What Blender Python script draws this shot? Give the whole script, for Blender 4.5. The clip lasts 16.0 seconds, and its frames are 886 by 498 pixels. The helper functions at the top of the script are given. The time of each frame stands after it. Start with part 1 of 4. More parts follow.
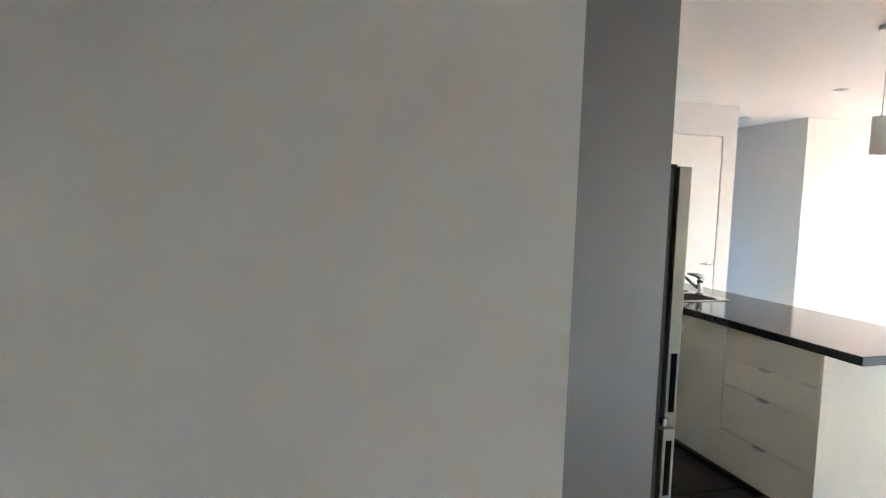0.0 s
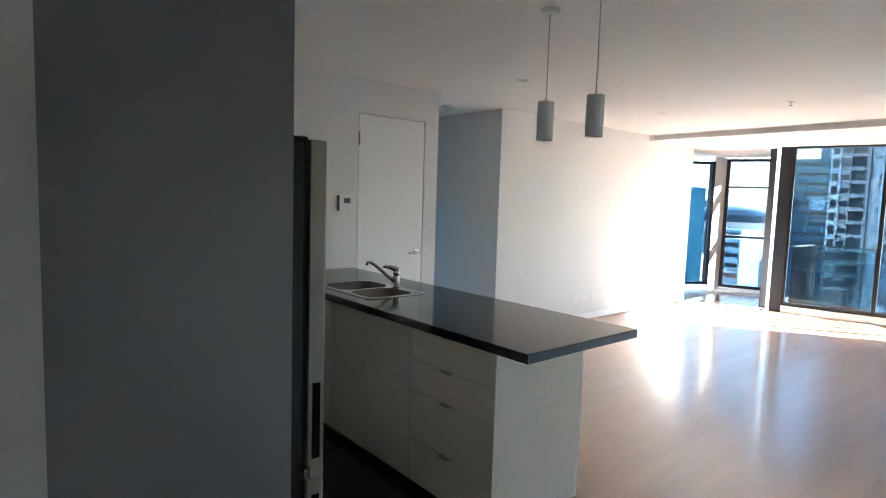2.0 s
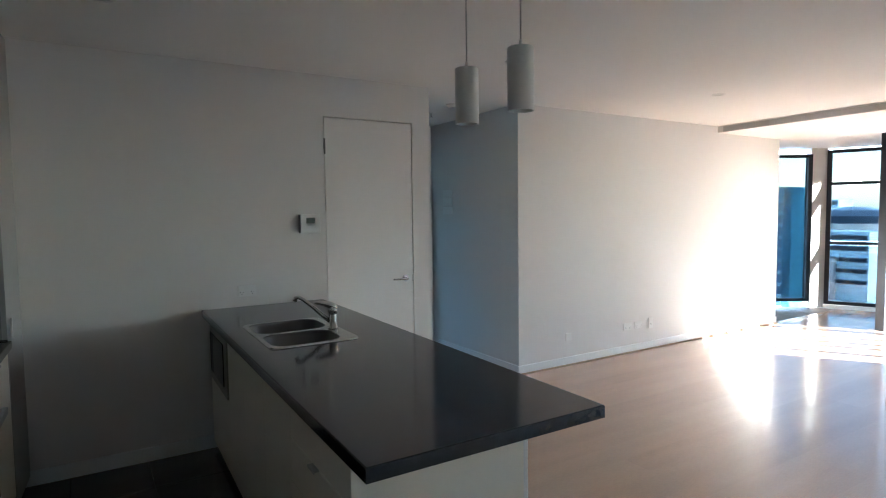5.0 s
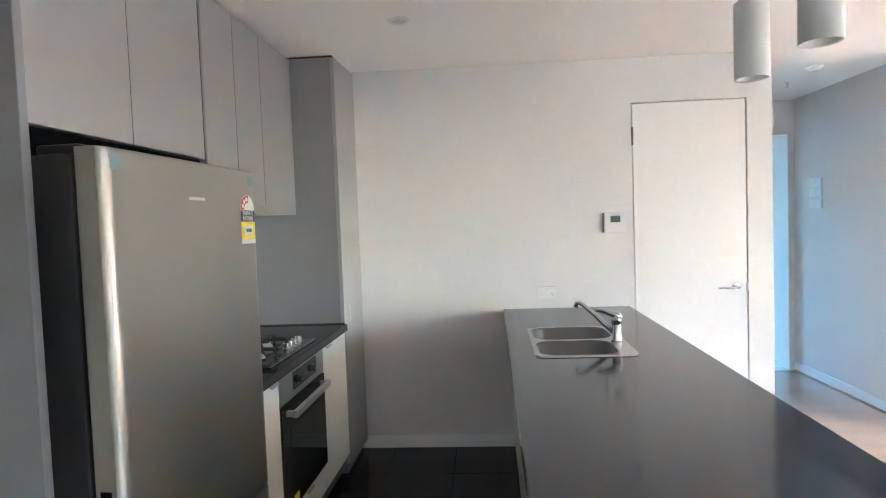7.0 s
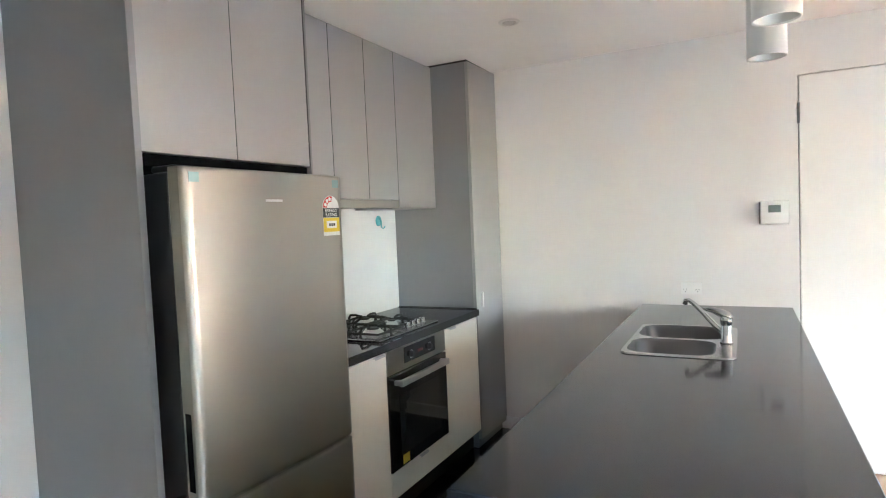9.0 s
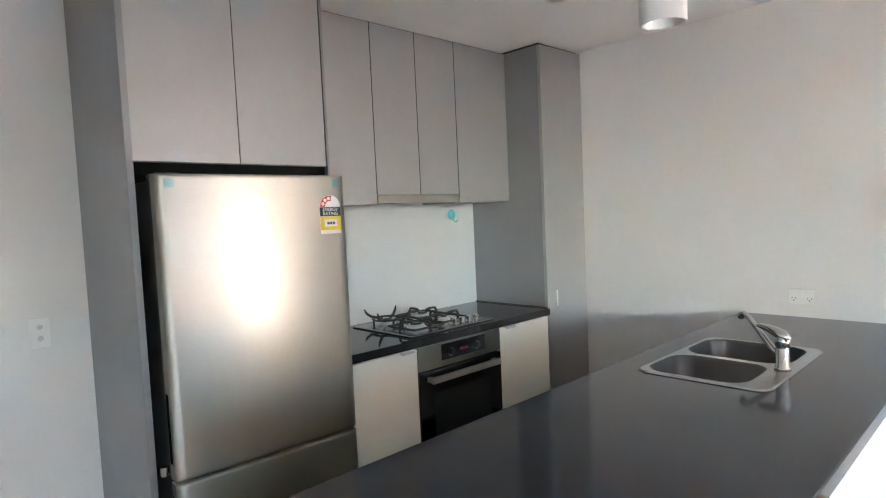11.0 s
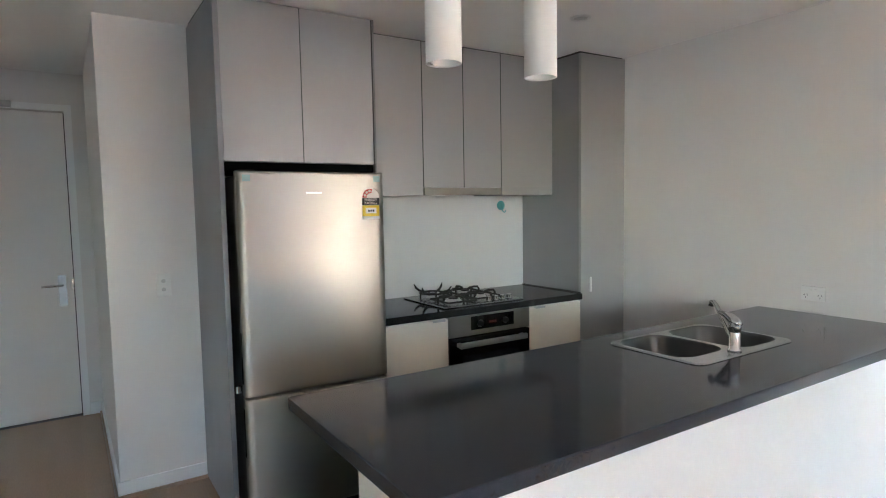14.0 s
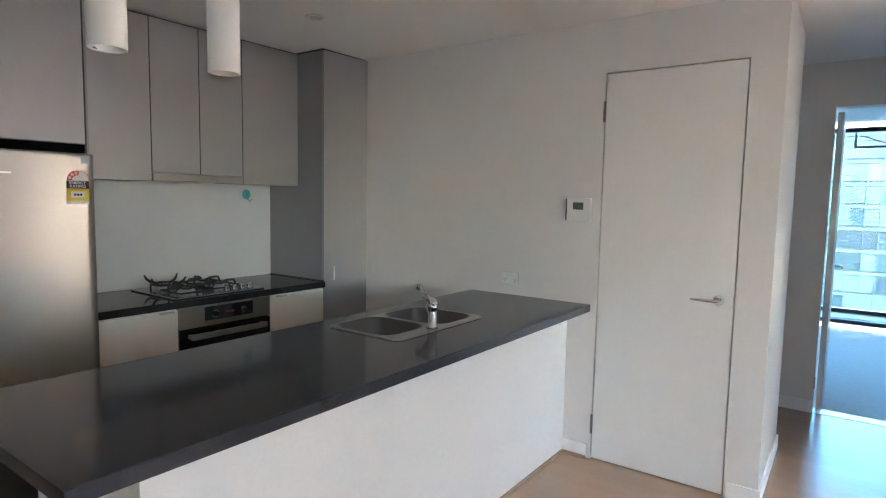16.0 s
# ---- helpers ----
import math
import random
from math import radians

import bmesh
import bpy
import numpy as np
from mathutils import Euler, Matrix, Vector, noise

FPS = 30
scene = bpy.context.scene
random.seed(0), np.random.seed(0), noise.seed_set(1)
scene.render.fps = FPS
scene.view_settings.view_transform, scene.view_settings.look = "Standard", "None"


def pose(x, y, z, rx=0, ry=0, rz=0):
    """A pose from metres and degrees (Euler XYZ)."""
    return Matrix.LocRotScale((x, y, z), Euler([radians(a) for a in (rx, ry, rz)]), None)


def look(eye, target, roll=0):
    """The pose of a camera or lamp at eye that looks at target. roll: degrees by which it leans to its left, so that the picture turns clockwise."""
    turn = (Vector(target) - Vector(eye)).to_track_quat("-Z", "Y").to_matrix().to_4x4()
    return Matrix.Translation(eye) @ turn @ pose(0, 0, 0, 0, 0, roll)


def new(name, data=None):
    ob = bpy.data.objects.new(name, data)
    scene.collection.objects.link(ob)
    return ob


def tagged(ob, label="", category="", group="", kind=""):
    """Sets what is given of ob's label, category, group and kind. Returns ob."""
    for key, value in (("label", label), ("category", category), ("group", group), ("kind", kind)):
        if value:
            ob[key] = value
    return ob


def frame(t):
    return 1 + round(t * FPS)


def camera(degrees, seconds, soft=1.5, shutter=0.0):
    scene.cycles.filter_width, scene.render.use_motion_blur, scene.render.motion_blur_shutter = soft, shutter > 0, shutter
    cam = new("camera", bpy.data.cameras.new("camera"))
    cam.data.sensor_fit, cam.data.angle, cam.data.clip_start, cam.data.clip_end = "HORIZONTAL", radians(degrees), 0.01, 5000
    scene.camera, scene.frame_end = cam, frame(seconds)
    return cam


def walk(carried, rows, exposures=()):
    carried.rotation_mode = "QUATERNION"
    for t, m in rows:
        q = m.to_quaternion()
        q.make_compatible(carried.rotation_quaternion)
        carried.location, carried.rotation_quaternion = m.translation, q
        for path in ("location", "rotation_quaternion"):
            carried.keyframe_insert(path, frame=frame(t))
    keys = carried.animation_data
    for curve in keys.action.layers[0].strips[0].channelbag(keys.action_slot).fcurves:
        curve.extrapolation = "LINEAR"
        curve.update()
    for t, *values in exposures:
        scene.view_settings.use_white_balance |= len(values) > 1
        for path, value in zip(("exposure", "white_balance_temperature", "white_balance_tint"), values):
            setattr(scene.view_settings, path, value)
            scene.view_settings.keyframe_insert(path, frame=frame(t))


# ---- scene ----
cam = camera(75.4, 16.0, soft=1.1)
PATH = [
    (0, (-0.675, -4.429, 1.492), (-0.112, -2.517, 1.331), 1.8),
    (0.5, (-0.545, -4.39, 1.492), (0.214, -2.549, 1.316), 1.6),
    (1, (-0.334, -4.289, 1.497), (0.577, -2.518, 1.312), 1.4),
    (1.5, (-0.149, -4.206, 1.501), (0.923, -2.528, 1.316), 1.6),
    (2, (-0.005, -4.094, 1.5), (1.302, -2.59, 1.324), 1.8),
    (2.5, (0.123, -3.998, 1.504), (1.673, -2.745, 1.334), 1.8),
    (3, (0.295, -3.955, 1.494), (1.961, -2.86, 1.331), 1.5),
    (3.2, (0.389, -3.96, 1.504), (2.065, -2.881, 1.338), 1.6),
    (5.3, (1.23, -3.834, 1.499), (2.103, -2.038, 1.383), -1.1),
    (5.5, (1.259, -3.795, 1.5), (2.017, -1.947, 1.389), -1.3),
    (6, (1.395, -3.77, 1.486), (1.837, -1.823, 1.377), -1.5),
    (6.5, (1.526, -3.712, 1.479), (1.671, -1.72, 1.372), -1.8),
    (7, (1.621, -3.71, 1.473), (1.49, -1.716, 1.382), -2.1),
    (7.5, (1.757, -3.776, 1.482), (1.344, -1.821, 1.408), -2.3),
    (8, (1.944, -3.848, 1.485), (1.338, -1.944, 1.402), -2.2),
    (8.5, (2.105, -3.819, 1.464), (1.366, -1.963, 1.373), -2.5),
    (8.7, (2.159, -3.783, 1.465), (1.359, -1.952, 1.372), -2.5),
    (10.8, (2.759, -3.272, 1.482), (1.384, -1.828, 1.361), -2.5),
    (11, (2.796, -3.228, 1.482), (1.377, -1.824, 1.365), -2.6),
    (11.5, (2.912, -3.109, 1.48), (1.363, -1.849, 1.37), -2.7),
    (12, (3.095, -3.046, 1.493), (1.446, -1.919, 1.401), -2.8),
    (12.5, (3.258, -3.027, 1.505), (1.556, -1.981, 1.41), -2.5),
    (13, (3.346, -3.09, 1.488), (1.645, -2.043, 1.384), -1.8),
    (13.5, (3.415, -3.173, 1.486), (1.733, -2.097, 1.364), -1.4),
    (14, (3.443, -3.214, 1.489), (1.776, -2.118, 1.339), -1.0),
    (14.5, (3.432, -3.211, 1.479), (1.779, -2.097, 1.31), -0.8),
    (15, (3.501, -3.158, 1.499), (1.941, -1.922, 1.303), -0.3),
    (15.5, (3.61, -3.118, 1.498), (2.245, -1.669, 1.3), 0.5),
    (16, (3.733, -3.116, 1.492), (2.581, -1.491, 1.312), 1.1),
]
walk(cam, [(t, look(eye, target, roll)) for t, eye, target, roll in PATH],
     exposures=[(0.0, 8.0, 6000, 11), (0.5, 7.5, 5750, 9.5), (1.0, 6.9, 5750, 9), (1.5, 6.65, 5600, 7.5), (2.5, 6.18, 5550, 5.5), (3.2, 5.92, 5520, 5), (5.3, 6.05, 5600, 6.5), (6.0, 6.75, 5700, 8.5), (7.0, 8.0, 5780, 10.5), (8.7, 8.15, 5900, 11), (11.0, 7.75, 5780, 10.5), (13.0, 7.5, 5800, 10.5), (14.5, 7.12, 5950, 11), (15.5, 6.92, 6150, 12), (16.0, 6.75, 5930, 11.5)])

# ---- light ----
SUN_WAY = Vector((-1.0, 1.65, -0.95)).normalized()
world = bpy.data.worlds.new("sky")
scene.world = world
world.use_nodes = True
wn = world.node_tree
sky = wn.nodes.new("ShaderNodeTexSky")
sky.sky_type, sky.sun_disc = "NISHITA", False
sky.sun_elevation = math.asin(-SUN_WAY.z)
sky.sun_rotation = math.atan2(-SUN_WAY.x, -SUN_WAY.y)
wn.links.new(sky.outputs[0], wn.nodes["Background"].inputs[0])
wn.nodes["Background"].inputs[1].default_value = 0.13
sun = new("sun", bpy.data.lights.new("sun", "SUN"))
sun.data.energy, sun.data.angle, sun.data.color = 1.8, radians(0.5), (1.0, 0.93, 0.83)
sun.matrix_world = look((20, -20, 20), Vector((20, -20, 20)) + SUN_WAY)


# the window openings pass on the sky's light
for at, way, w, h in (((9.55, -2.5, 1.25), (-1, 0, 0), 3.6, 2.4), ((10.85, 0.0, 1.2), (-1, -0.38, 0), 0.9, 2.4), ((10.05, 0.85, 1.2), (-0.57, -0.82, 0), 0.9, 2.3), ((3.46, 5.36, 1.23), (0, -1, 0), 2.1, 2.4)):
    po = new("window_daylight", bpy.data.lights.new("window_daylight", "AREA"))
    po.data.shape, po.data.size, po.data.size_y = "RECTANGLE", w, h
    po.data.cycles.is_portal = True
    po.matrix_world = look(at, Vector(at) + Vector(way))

# ---- materials ----
def mat(name, color, rough=0.5, metal=0.0, vary=0.06, scale=6.0, bump=0.0, fine=60.0, stretch=(1, 1, 1), each=0.0, spec=0.5, coat=0.0, rvar=0.15):
    """A surface with mottling at two scales, fine relief and, with each, a shade of its own for every piece."""
    m = bpy.data.materials.new(name)
    m.use_nodes = True
    n, l = m.node_tree.nodes, m.node_tree.links
    b = n["Principled BSDF"]
    b.inputs["Metallic"].default_value = metal
    b.inputs["Specular IOR Level"].default_value = spec
    b.inputs["Coat Weight"].default_value = coat
    b.inputs["Coat Roughness"].default_value = 0.08
    tc = n.new("ShaderNodeTexCoord")
    mp = n.new("ShaderNodeMapping")
    mp.inputs["Scale"].default_value = stretch
    l.new(tc.outputs["Object"], mp.inputs["Vector"])
    big, small = n.new("ShaderNodeTexNoise"), n.new("ShaderNodeTexNoise")
    for t, sc in ((big, scale), (small, fine)):
        t.inputs["Scale"].default_value = sc
        t.inputs["Detail"].default_value = 5.0
        l.new(mp.outputs[0], t.inputs["Vector"])
    add = n.new("ShaderNodeMath")
    add.operation = "ADD"
    l.new(big.outputs["Fac"], add.inputs[0])
    l.new(small.outputs["Fac"], add.inputs[1])
    last = add
    if each:
        oi = n.new("ShaderNodeObjectInfo")
        mul = n.new("ShaderNodeMath")
        mul.operation, mul.inputs[1].default_value = "MULTIPLY", each / max(vary, 0.001)
        l.new(oi.outputs["Random"], mul.inputs[0])
        last = n.new("ShaderNodeMath")
        last.operation = "ADD"
        l.new(add.outputs[0], last.inputs[0])
        l.new(mul.outputs[0], last.inputs[1])
    rng = n.new("ShaderNodeMapRange")
    rng.inputs["From Min"].default_value, rng.inputs["From Max"].default_value = 0.5, 1.5
    rng.inputs["To Min"].default_value, rng.inputs["To Max"].default_value = 1 - vary, 1 + vary
    rng.clamp = False
    l.new(last.outputs[0], rng.inputs["Value"])
    mix = n.new("ShaderNodeVectorMath")
    mix.operation = "SCALE"
    mix.inputs[0].default_value = color
    l.new(rng.outputs[0], mix.inputs["Scale"])
    l.new(mix.outputs[0], b.inputs["Base Color"])
    rr = n.new("ShaderNodeMapRange")
    rr.inputs["From Min"].default_value, rr.inputs["From Max"].default_value = 0.3, 0.7
    rr.inputs["To Min"].default_value, rr.inputs["To Max"].default_value = max(rough * (1 - rvar), 0.02), min(rough * (1 + rvar), 1)
    l.new(big.outputs["Fac"], rr.inputs["Value"])
    l.new(rr.outputs[0], b.inputs["Roughness"])
    if bump:
        bp = n.new("ShaderNodeBump")
        bp.inputs["Strength"].default_value, bp.inputs["Distance"].default_value = bump, 0.002
        l.new(small.outputs["Fac"], bp.inputs["Height"])
        l.new(bp.outputs[0], b.inputs["Normal"])
    return m


def glass(name, color=(1, 1, 1), rough=0.0, clear=0.9):
    """A thin pane: mostly clear, with a mirror film by Fresnel."""
    m = bpy.data.materials.new(name)
    m.use_nodes = True
    n, l = m.node_tree.nodes, m.node_tree.links
    n.clear()
    out, mixn = n.new("ShaderNodeOutputMaterial"), n.new("ShaderNodeMixShader")
    tr, gl, fr = n.new("ShaderNodeBsdfTransparent"), n.new("ShaderNodeBsdfGlossy"), n.new("ShaderNodeFresnel")
    tr.inputs[0].default_value = (*[c * clear for c in color], 1)
    gl.inputs["Roughness"].default_value = rough
    fr.inputs[0].default_value = 1.45
    l.new(fr.outputs[0], mixn.inputs[0])
    l.new(tr.outputs[0], mixn.inputs[1])
    l.new(gl.outputs[0], mixn.inputs[2])
    l.new(mixn.outputs[0], out.inputs[0])
    return m


def frosted(name, color):
    """Etched glass: lets light through, scattered."""
    m = bpy.data.materials.new(name)
    m.use_nodes = True
    n, l = m.node_tree.nodes, m.node_tree.links
    n.clear()
    out, mixn = n.new("ShaderNodeOutputMaterial"), n.new("ShaderNodeMixShader")
    a, d = n.new("ShaderNodeBsdfTranslucent"), n.new("ShaderNodeBsdfDiffuse")
    a.inputs[0].default_value = d.inputs[0].default_value = (*color, 1)
    mixn.inputs[0].default_value = 0.4
    l.new(a.outputs[0], mixn.inputs[1])
    l.new(d.outputs[0], mixn.inputs[2])
    l.new(mixn.outputs[0], out.inputs[0])
    return m


def glow(name, color, strength):
    m = bpy.data.materials.new(name)
    m.use_nodes = True
    b = m.node_tree.nodes["Principled BSDF"]
    b.inputs["Base Color"].default_value = (0.02, 0.01, 0.01, 1)
    b.inputs["Emission Color"].default_value = (*color, 1)
    b.inputs["Emission Strength"].default_value = strength
    return m


PAINT = mat("white_wall_paint", (0.74, 0.725, 0.705), 0.6, vary=0.02, scale=1.5, bump=0.12, fine=180)
CEIL = mat("white_ceiling_paint", (0.89, 0.88, 0.86), 0.8, vary=0.015, scale=1.2, bump=0.08, fine=220)
DOORP = mat("white_door_paint", (0.80, 0.79, 0.77), 0.35, vary=0.015, scale=2.0, bump=0.03, fine=120)
TRIM = mat("white_gloss_trim", (0.84, 0.85, 0.85), 0.35, vary=0.03, scale=4.0)
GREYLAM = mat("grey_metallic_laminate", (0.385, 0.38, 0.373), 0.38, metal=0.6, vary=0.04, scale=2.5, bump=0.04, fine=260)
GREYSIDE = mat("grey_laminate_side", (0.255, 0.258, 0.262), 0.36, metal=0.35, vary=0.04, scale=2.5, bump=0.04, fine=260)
CREAM = mat("cream_white_laminate", (0.87, 0.83, 0.735), 0.4, vary=0.02, scale=3.0)
STONE = mat("black_reconstituted_stone", (0.019, 0.022, 0.029), 0.11, vary=0.25, scale=40, fine=320, spec=0.6)
TILE = mat("black_floor_tile", (0.018, 0.018, 0.020), 0.2, vary=0.2, scale=8, fine=90, each=0.15)
STONEK = mat("jet_black_worktop_stone", (0.010, 0.010, 0.011), 0.06, vary=0.25, scale=40, fine=320, spec=0.4)
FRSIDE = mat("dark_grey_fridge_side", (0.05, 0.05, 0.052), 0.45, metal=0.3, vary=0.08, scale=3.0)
DOORSIDE = mat("grey_fridge_door_edge", (0.34, 0.325, 0.275), 0.4, metal=0.6, vary=0.05, scale=3.0)
GROUT = mat("dark_grout", (0.03, 0.03, 0.03), 0.9)
STEEL = mat("brushed_steel", (0.405, 0.385, 0.338), 0.30, metal=1.0, vary=0.015, scale=0.7, fine=500)
for _n in [STEEL.node_tree.nodes["Principled BSDF"]]:
    _n.inputs["Anisotropic"].default_value = 0.75
    _t = STEEL.node_tree.nodes.new("ShaderNodeTangent")
    _t.direction_type, _t.axis = "RADIAL", "Z"
    _n.inputs["Anisotropic Rotation"].default_value = 0.25
    STEEL.node_tree.links.new(_t.outputs[0], _n.inputs["Tangent"])
# sink steel darkened in colour to carry the shade inside the bowls
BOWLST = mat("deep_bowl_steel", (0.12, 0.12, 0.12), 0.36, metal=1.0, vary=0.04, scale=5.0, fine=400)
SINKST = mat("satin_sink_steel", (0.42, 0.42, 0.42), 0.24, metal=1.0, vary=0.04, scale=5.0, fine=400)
CHROME = mat("chrome", (0.60, 0.60, 0.60), 0.07, metal=1.0, vary=0.02)
# real black plastic, and also the painted shade in cupboard gaps
BLACKP = mat("black_plastic", (0.012, 0.012, 0.013), 0.4, vary=0.15, scale=10)
# matt black that stands in for deep shade in gaps and recesses
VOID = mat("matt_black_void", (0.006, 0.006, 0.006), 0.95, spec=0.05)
BLACKG = mat("black_glass", (0.008, 0.008, 0.009), 0.06, vary=0.1, scale=4)
IRON = mat("cast_iron", (0.012, 0.012, 0.012), 0.55, vary=0.3, scale=30, bump=0.3, fine=200)
SPLASH = mat("white_back_painted_glass", (0.78, 0.79, 0.78), 0.08, vary=0.01)
WHITEP = mat("white_plastic", (0.78, 0.78, 0.76), 0.3, vary=0.02)
PEND = mat("white_lacquered_metal", (0.80, 0.80, 0.79), 0.35, vary=0.02)
FRAMEM = mat("charcoal_window_frame", (0.009, 0.012, 0.017), 0.4, metal=0.2, vary=0.1)
HINGE = mat("grey_steel_hinge", (0.19, 0.19, 0.19), 0.4, metal=0.7)
ALU = mat("silver_aluminium", (0.55, 0.55, 0.54), 0.35, metal=1.0, vary=0.05)
PANE = glass("window_glass", (0.215, 0.242, 0.255))
PANEB = glass("blue_bedroom_glass", (0.38, 0.46, 0.48))
TINT = glass("balustrade_glass", (0.74, 0.85, 0.88))
FROST = frosted("frosted_glass", (0.40, 0.54, 0.58))
WOOD = mat("oak_floorboard", (0.34, 0.217, 0.140), 0.23, vary=0.13, scale=2.0, fine=45, stretch=(0.6, 4, 1), each=0.045, coat=0.2, rvar=0.0)
BEAD = mat("oak_floor_bead", (0.34, 0.22, 0.14), 0.4, vary=0.12, scale=4.0)
WOODD = mat("floor_gap", (0.06, 0.04, 0.03), 0.9)
GRILLE = mat("grille_slot_grey", (0.62, 0.62, 0.62), 0.6)
CONC = mat("balcony_concrete", (0.35, 0.34, 0.33), 0.8, vary=0.1, scale=3, bump=0.2)
RED = mat("red_print", (0.55, 0.03, 0.03), 0.5)
YELLOW = mat("yellow_print", (0.75, 0.55, 0.03), 0.5)
INK = mat("black_print", (0.02, 0.02, 0.02), 0.5)
PAPER = mat("white_label_paper", (0.78, 0.78, 0.75), 0.5)
TEAL = mat("teal_film", (0.10, 0.42, 0.45), 0.4)
FILM = mat("blue_green_film", (0.24, 0.38, 0.38), 0.35)
LCD = mat("grey_lcd", (0.10, 0.12, 0.11), 0.15)
REFL = mat("satin_reflector", (0.6, 0.6, 0.58), 0.3, metal=0.8)
CABLE = mat("pale_grey_cable", (0.5, 0.5, 0.5), 0.5)
CARPET = mat("pale_grey_carpet", (0.64, 0.69, 0.71), 0.95, vary=0.12, scale=20, bump=0.5, fine=300)
REDLED = glow("red_display_digits", (1.0, 0.05, 0.02), 0.0006)

# ---- mesh helpers ----
ORIGIN = {}
SKEW = Matrix()  # the kitchen runs stand slightly out of square with the pantry wall


def skewed(k, y0, dx=0.0, dy=0.0, dz=0.0):
    """Plan shear: x grows by k for each metre of y past y0; then a shift."""
    return Matrix(((1, k, 0, dx - k * y0), (0, 1, 0, dy), (0, 0, 1, dz), (0, 0, 0, 1)))




def thing(name, at, label, category, group="", kind=""):
    ob = new(name)
    ob.location = at
    ob.empty_display_size = 0.1
    ORIGIN[ob.name] = Vector(at)
    return tagged(ob, label, category, group, kind)


def mesh(name, bm, material, smooth=False):
    me = bpy.data.meshes.new(name)
    bm.normal_update()
    bm.to_mesh(me)
    bm.free()
    me.materials.append(material)
    for p in me.polygons:
        p.use_smooth = smooth
    return me


def part(name, bm, material, parent=None, label="", smooth=False):
    """One mesh object from world-space geometry, under its thing or part."""
    bm.transform(SKEW)
    ob = new(name, mesh(name, bm, material, smooth))
    if parent:
        ob.parent = parent
        ob.matrix_parent_inverse = Matrix.Translation(-ORIGIN.get(parent.name, Vector()))
    return tagged(ob, label)


def solid(name, bm, material, label, category, kind="structure", smooth=False):
    return tagged(part(name, bm, material, None, label, smooth), "", category, "", kind)


def box(lo, hi, bevel=0.0, seg=2, bm=None):
    bm = bm or bmesh.new()
    c = [(a + b) / 2 for a, b in zip(lo, hi)]
    s = [max(abs(b - a), 1e-5) for a, b in zip(lo, hi)]
    r = bmesh.ops.create_cube(bm, size=1, matrix=Matrix.LocRotScale(c, None, s))
    if bevel:
        es = list({e for v in r["verts"] for e in v.link_edges})
        bmesh.ops.bevel(bm, geom=es, offset=min(bevel, min(s) * 0.45), segments=seg, affect="EDGES", profile=0.5)
    return bm


def rod(a, b, r1, r2=None, seg=16, bm=None, caps=True):
    bm = bm or bmesh.new()
    a, b = Vector(a), Vector(b)
    q = (b - a).to_track_quat("Z", "Y")
    bmesh.ops.create_cone(bm, cap_ends=caps, segments=seg, radius1=r1, radius2=r1 if r2 is None else r2, depth=(b - a).length,
                          matrix=Matrix.LocRotScale((a + b) / 2, q, None))
    return bm


def lathe(profile, seg=24, bm=None, at=(0, 0, 0), turn=None):
    """A turned body: profile of (radius, height), round z at a place."""
    bm = bm or bmesh.new()
    m = Matrix.Translation(at) @ (turn or Matrix())
    rings = [[bm.verts.new(m @ Vector((r * math.cos(k * math.tau / seg), r * math.sin(k * math.tau / seg), z))) for k in range(seg)] for r, z in profile]
    for a, b in zip(rings, rings[1:]):
        for k in range(seg):
            bm.faces.new((a[k], a[(k + 1) % seg], b[(k + 1) % seg], b[k]))
    return bm


def tube(points, radii, seg=12, bm=None):
    """A bent tube through points."""
    bm = bm or bmesh.new()
    pts = [Vector(p) for p in points]
    rings = []
    for i, p in enumerate(pts):
        way = (pts[min(i + 1, len(pts) - 1)] - pts[max(i - 1, 0)]).normalized()
        side = way.cross(Vector((0.13, 0.21, 0.97))).normalized()
        up = side.cross(way)
        r = radii[i] if isinstance(radii, (list, tuple)) else radii
        rings.append([bm.verts.new(p + r * (math.cos(k * math.tau / seg) * side + math.sin(k * math.tau / seg) * up)) for k in range(seg)])
    for a, b in zip(rings, rings[1:]):
        for k in range(seg):
            bm.faces.new((a[k], a[(k + 1) % seg], b[(k + 1) % seg], b[k]))
    bm.faces.new(rings[0][::-1])
    bm.faces.new(rings[-1])
    return bm


def slab(points, z0, z1, bm=None):
    """A prism over a plan outline."""
    bm = bm or bmesh.new()
    low, top = [bm.verts.new((x, y, z0)) for x, y in points], [bm.verts.new((x, y, z1)) for x, y in points]
    n = len(points)
    for i in range(n):
        bm.faces.new((low[i], low[(i + 1) % n], top[(i + 1) % n], top[i]))
    bm.faces.new(low[::-1])
    bm.faces.new(top)
    bmesh.ops.recalc_face_normals(bm, faces=bm.faces)
    return bm


def strip(a, b, z0, z1, thick, bm=None):
    """An upright board from a to b in plan, centred on that line."""
    a, b = Vector(a), Vector(b)
    n = Vector((-(b - a).y, (b - a).x)).normalized() * thick / 2
    return slab([a + n, b + n, b - n, a - n], z0, z1, bm)


# ---- the shell ----
H, HS = 2.465, 2.39
WT = 0.12
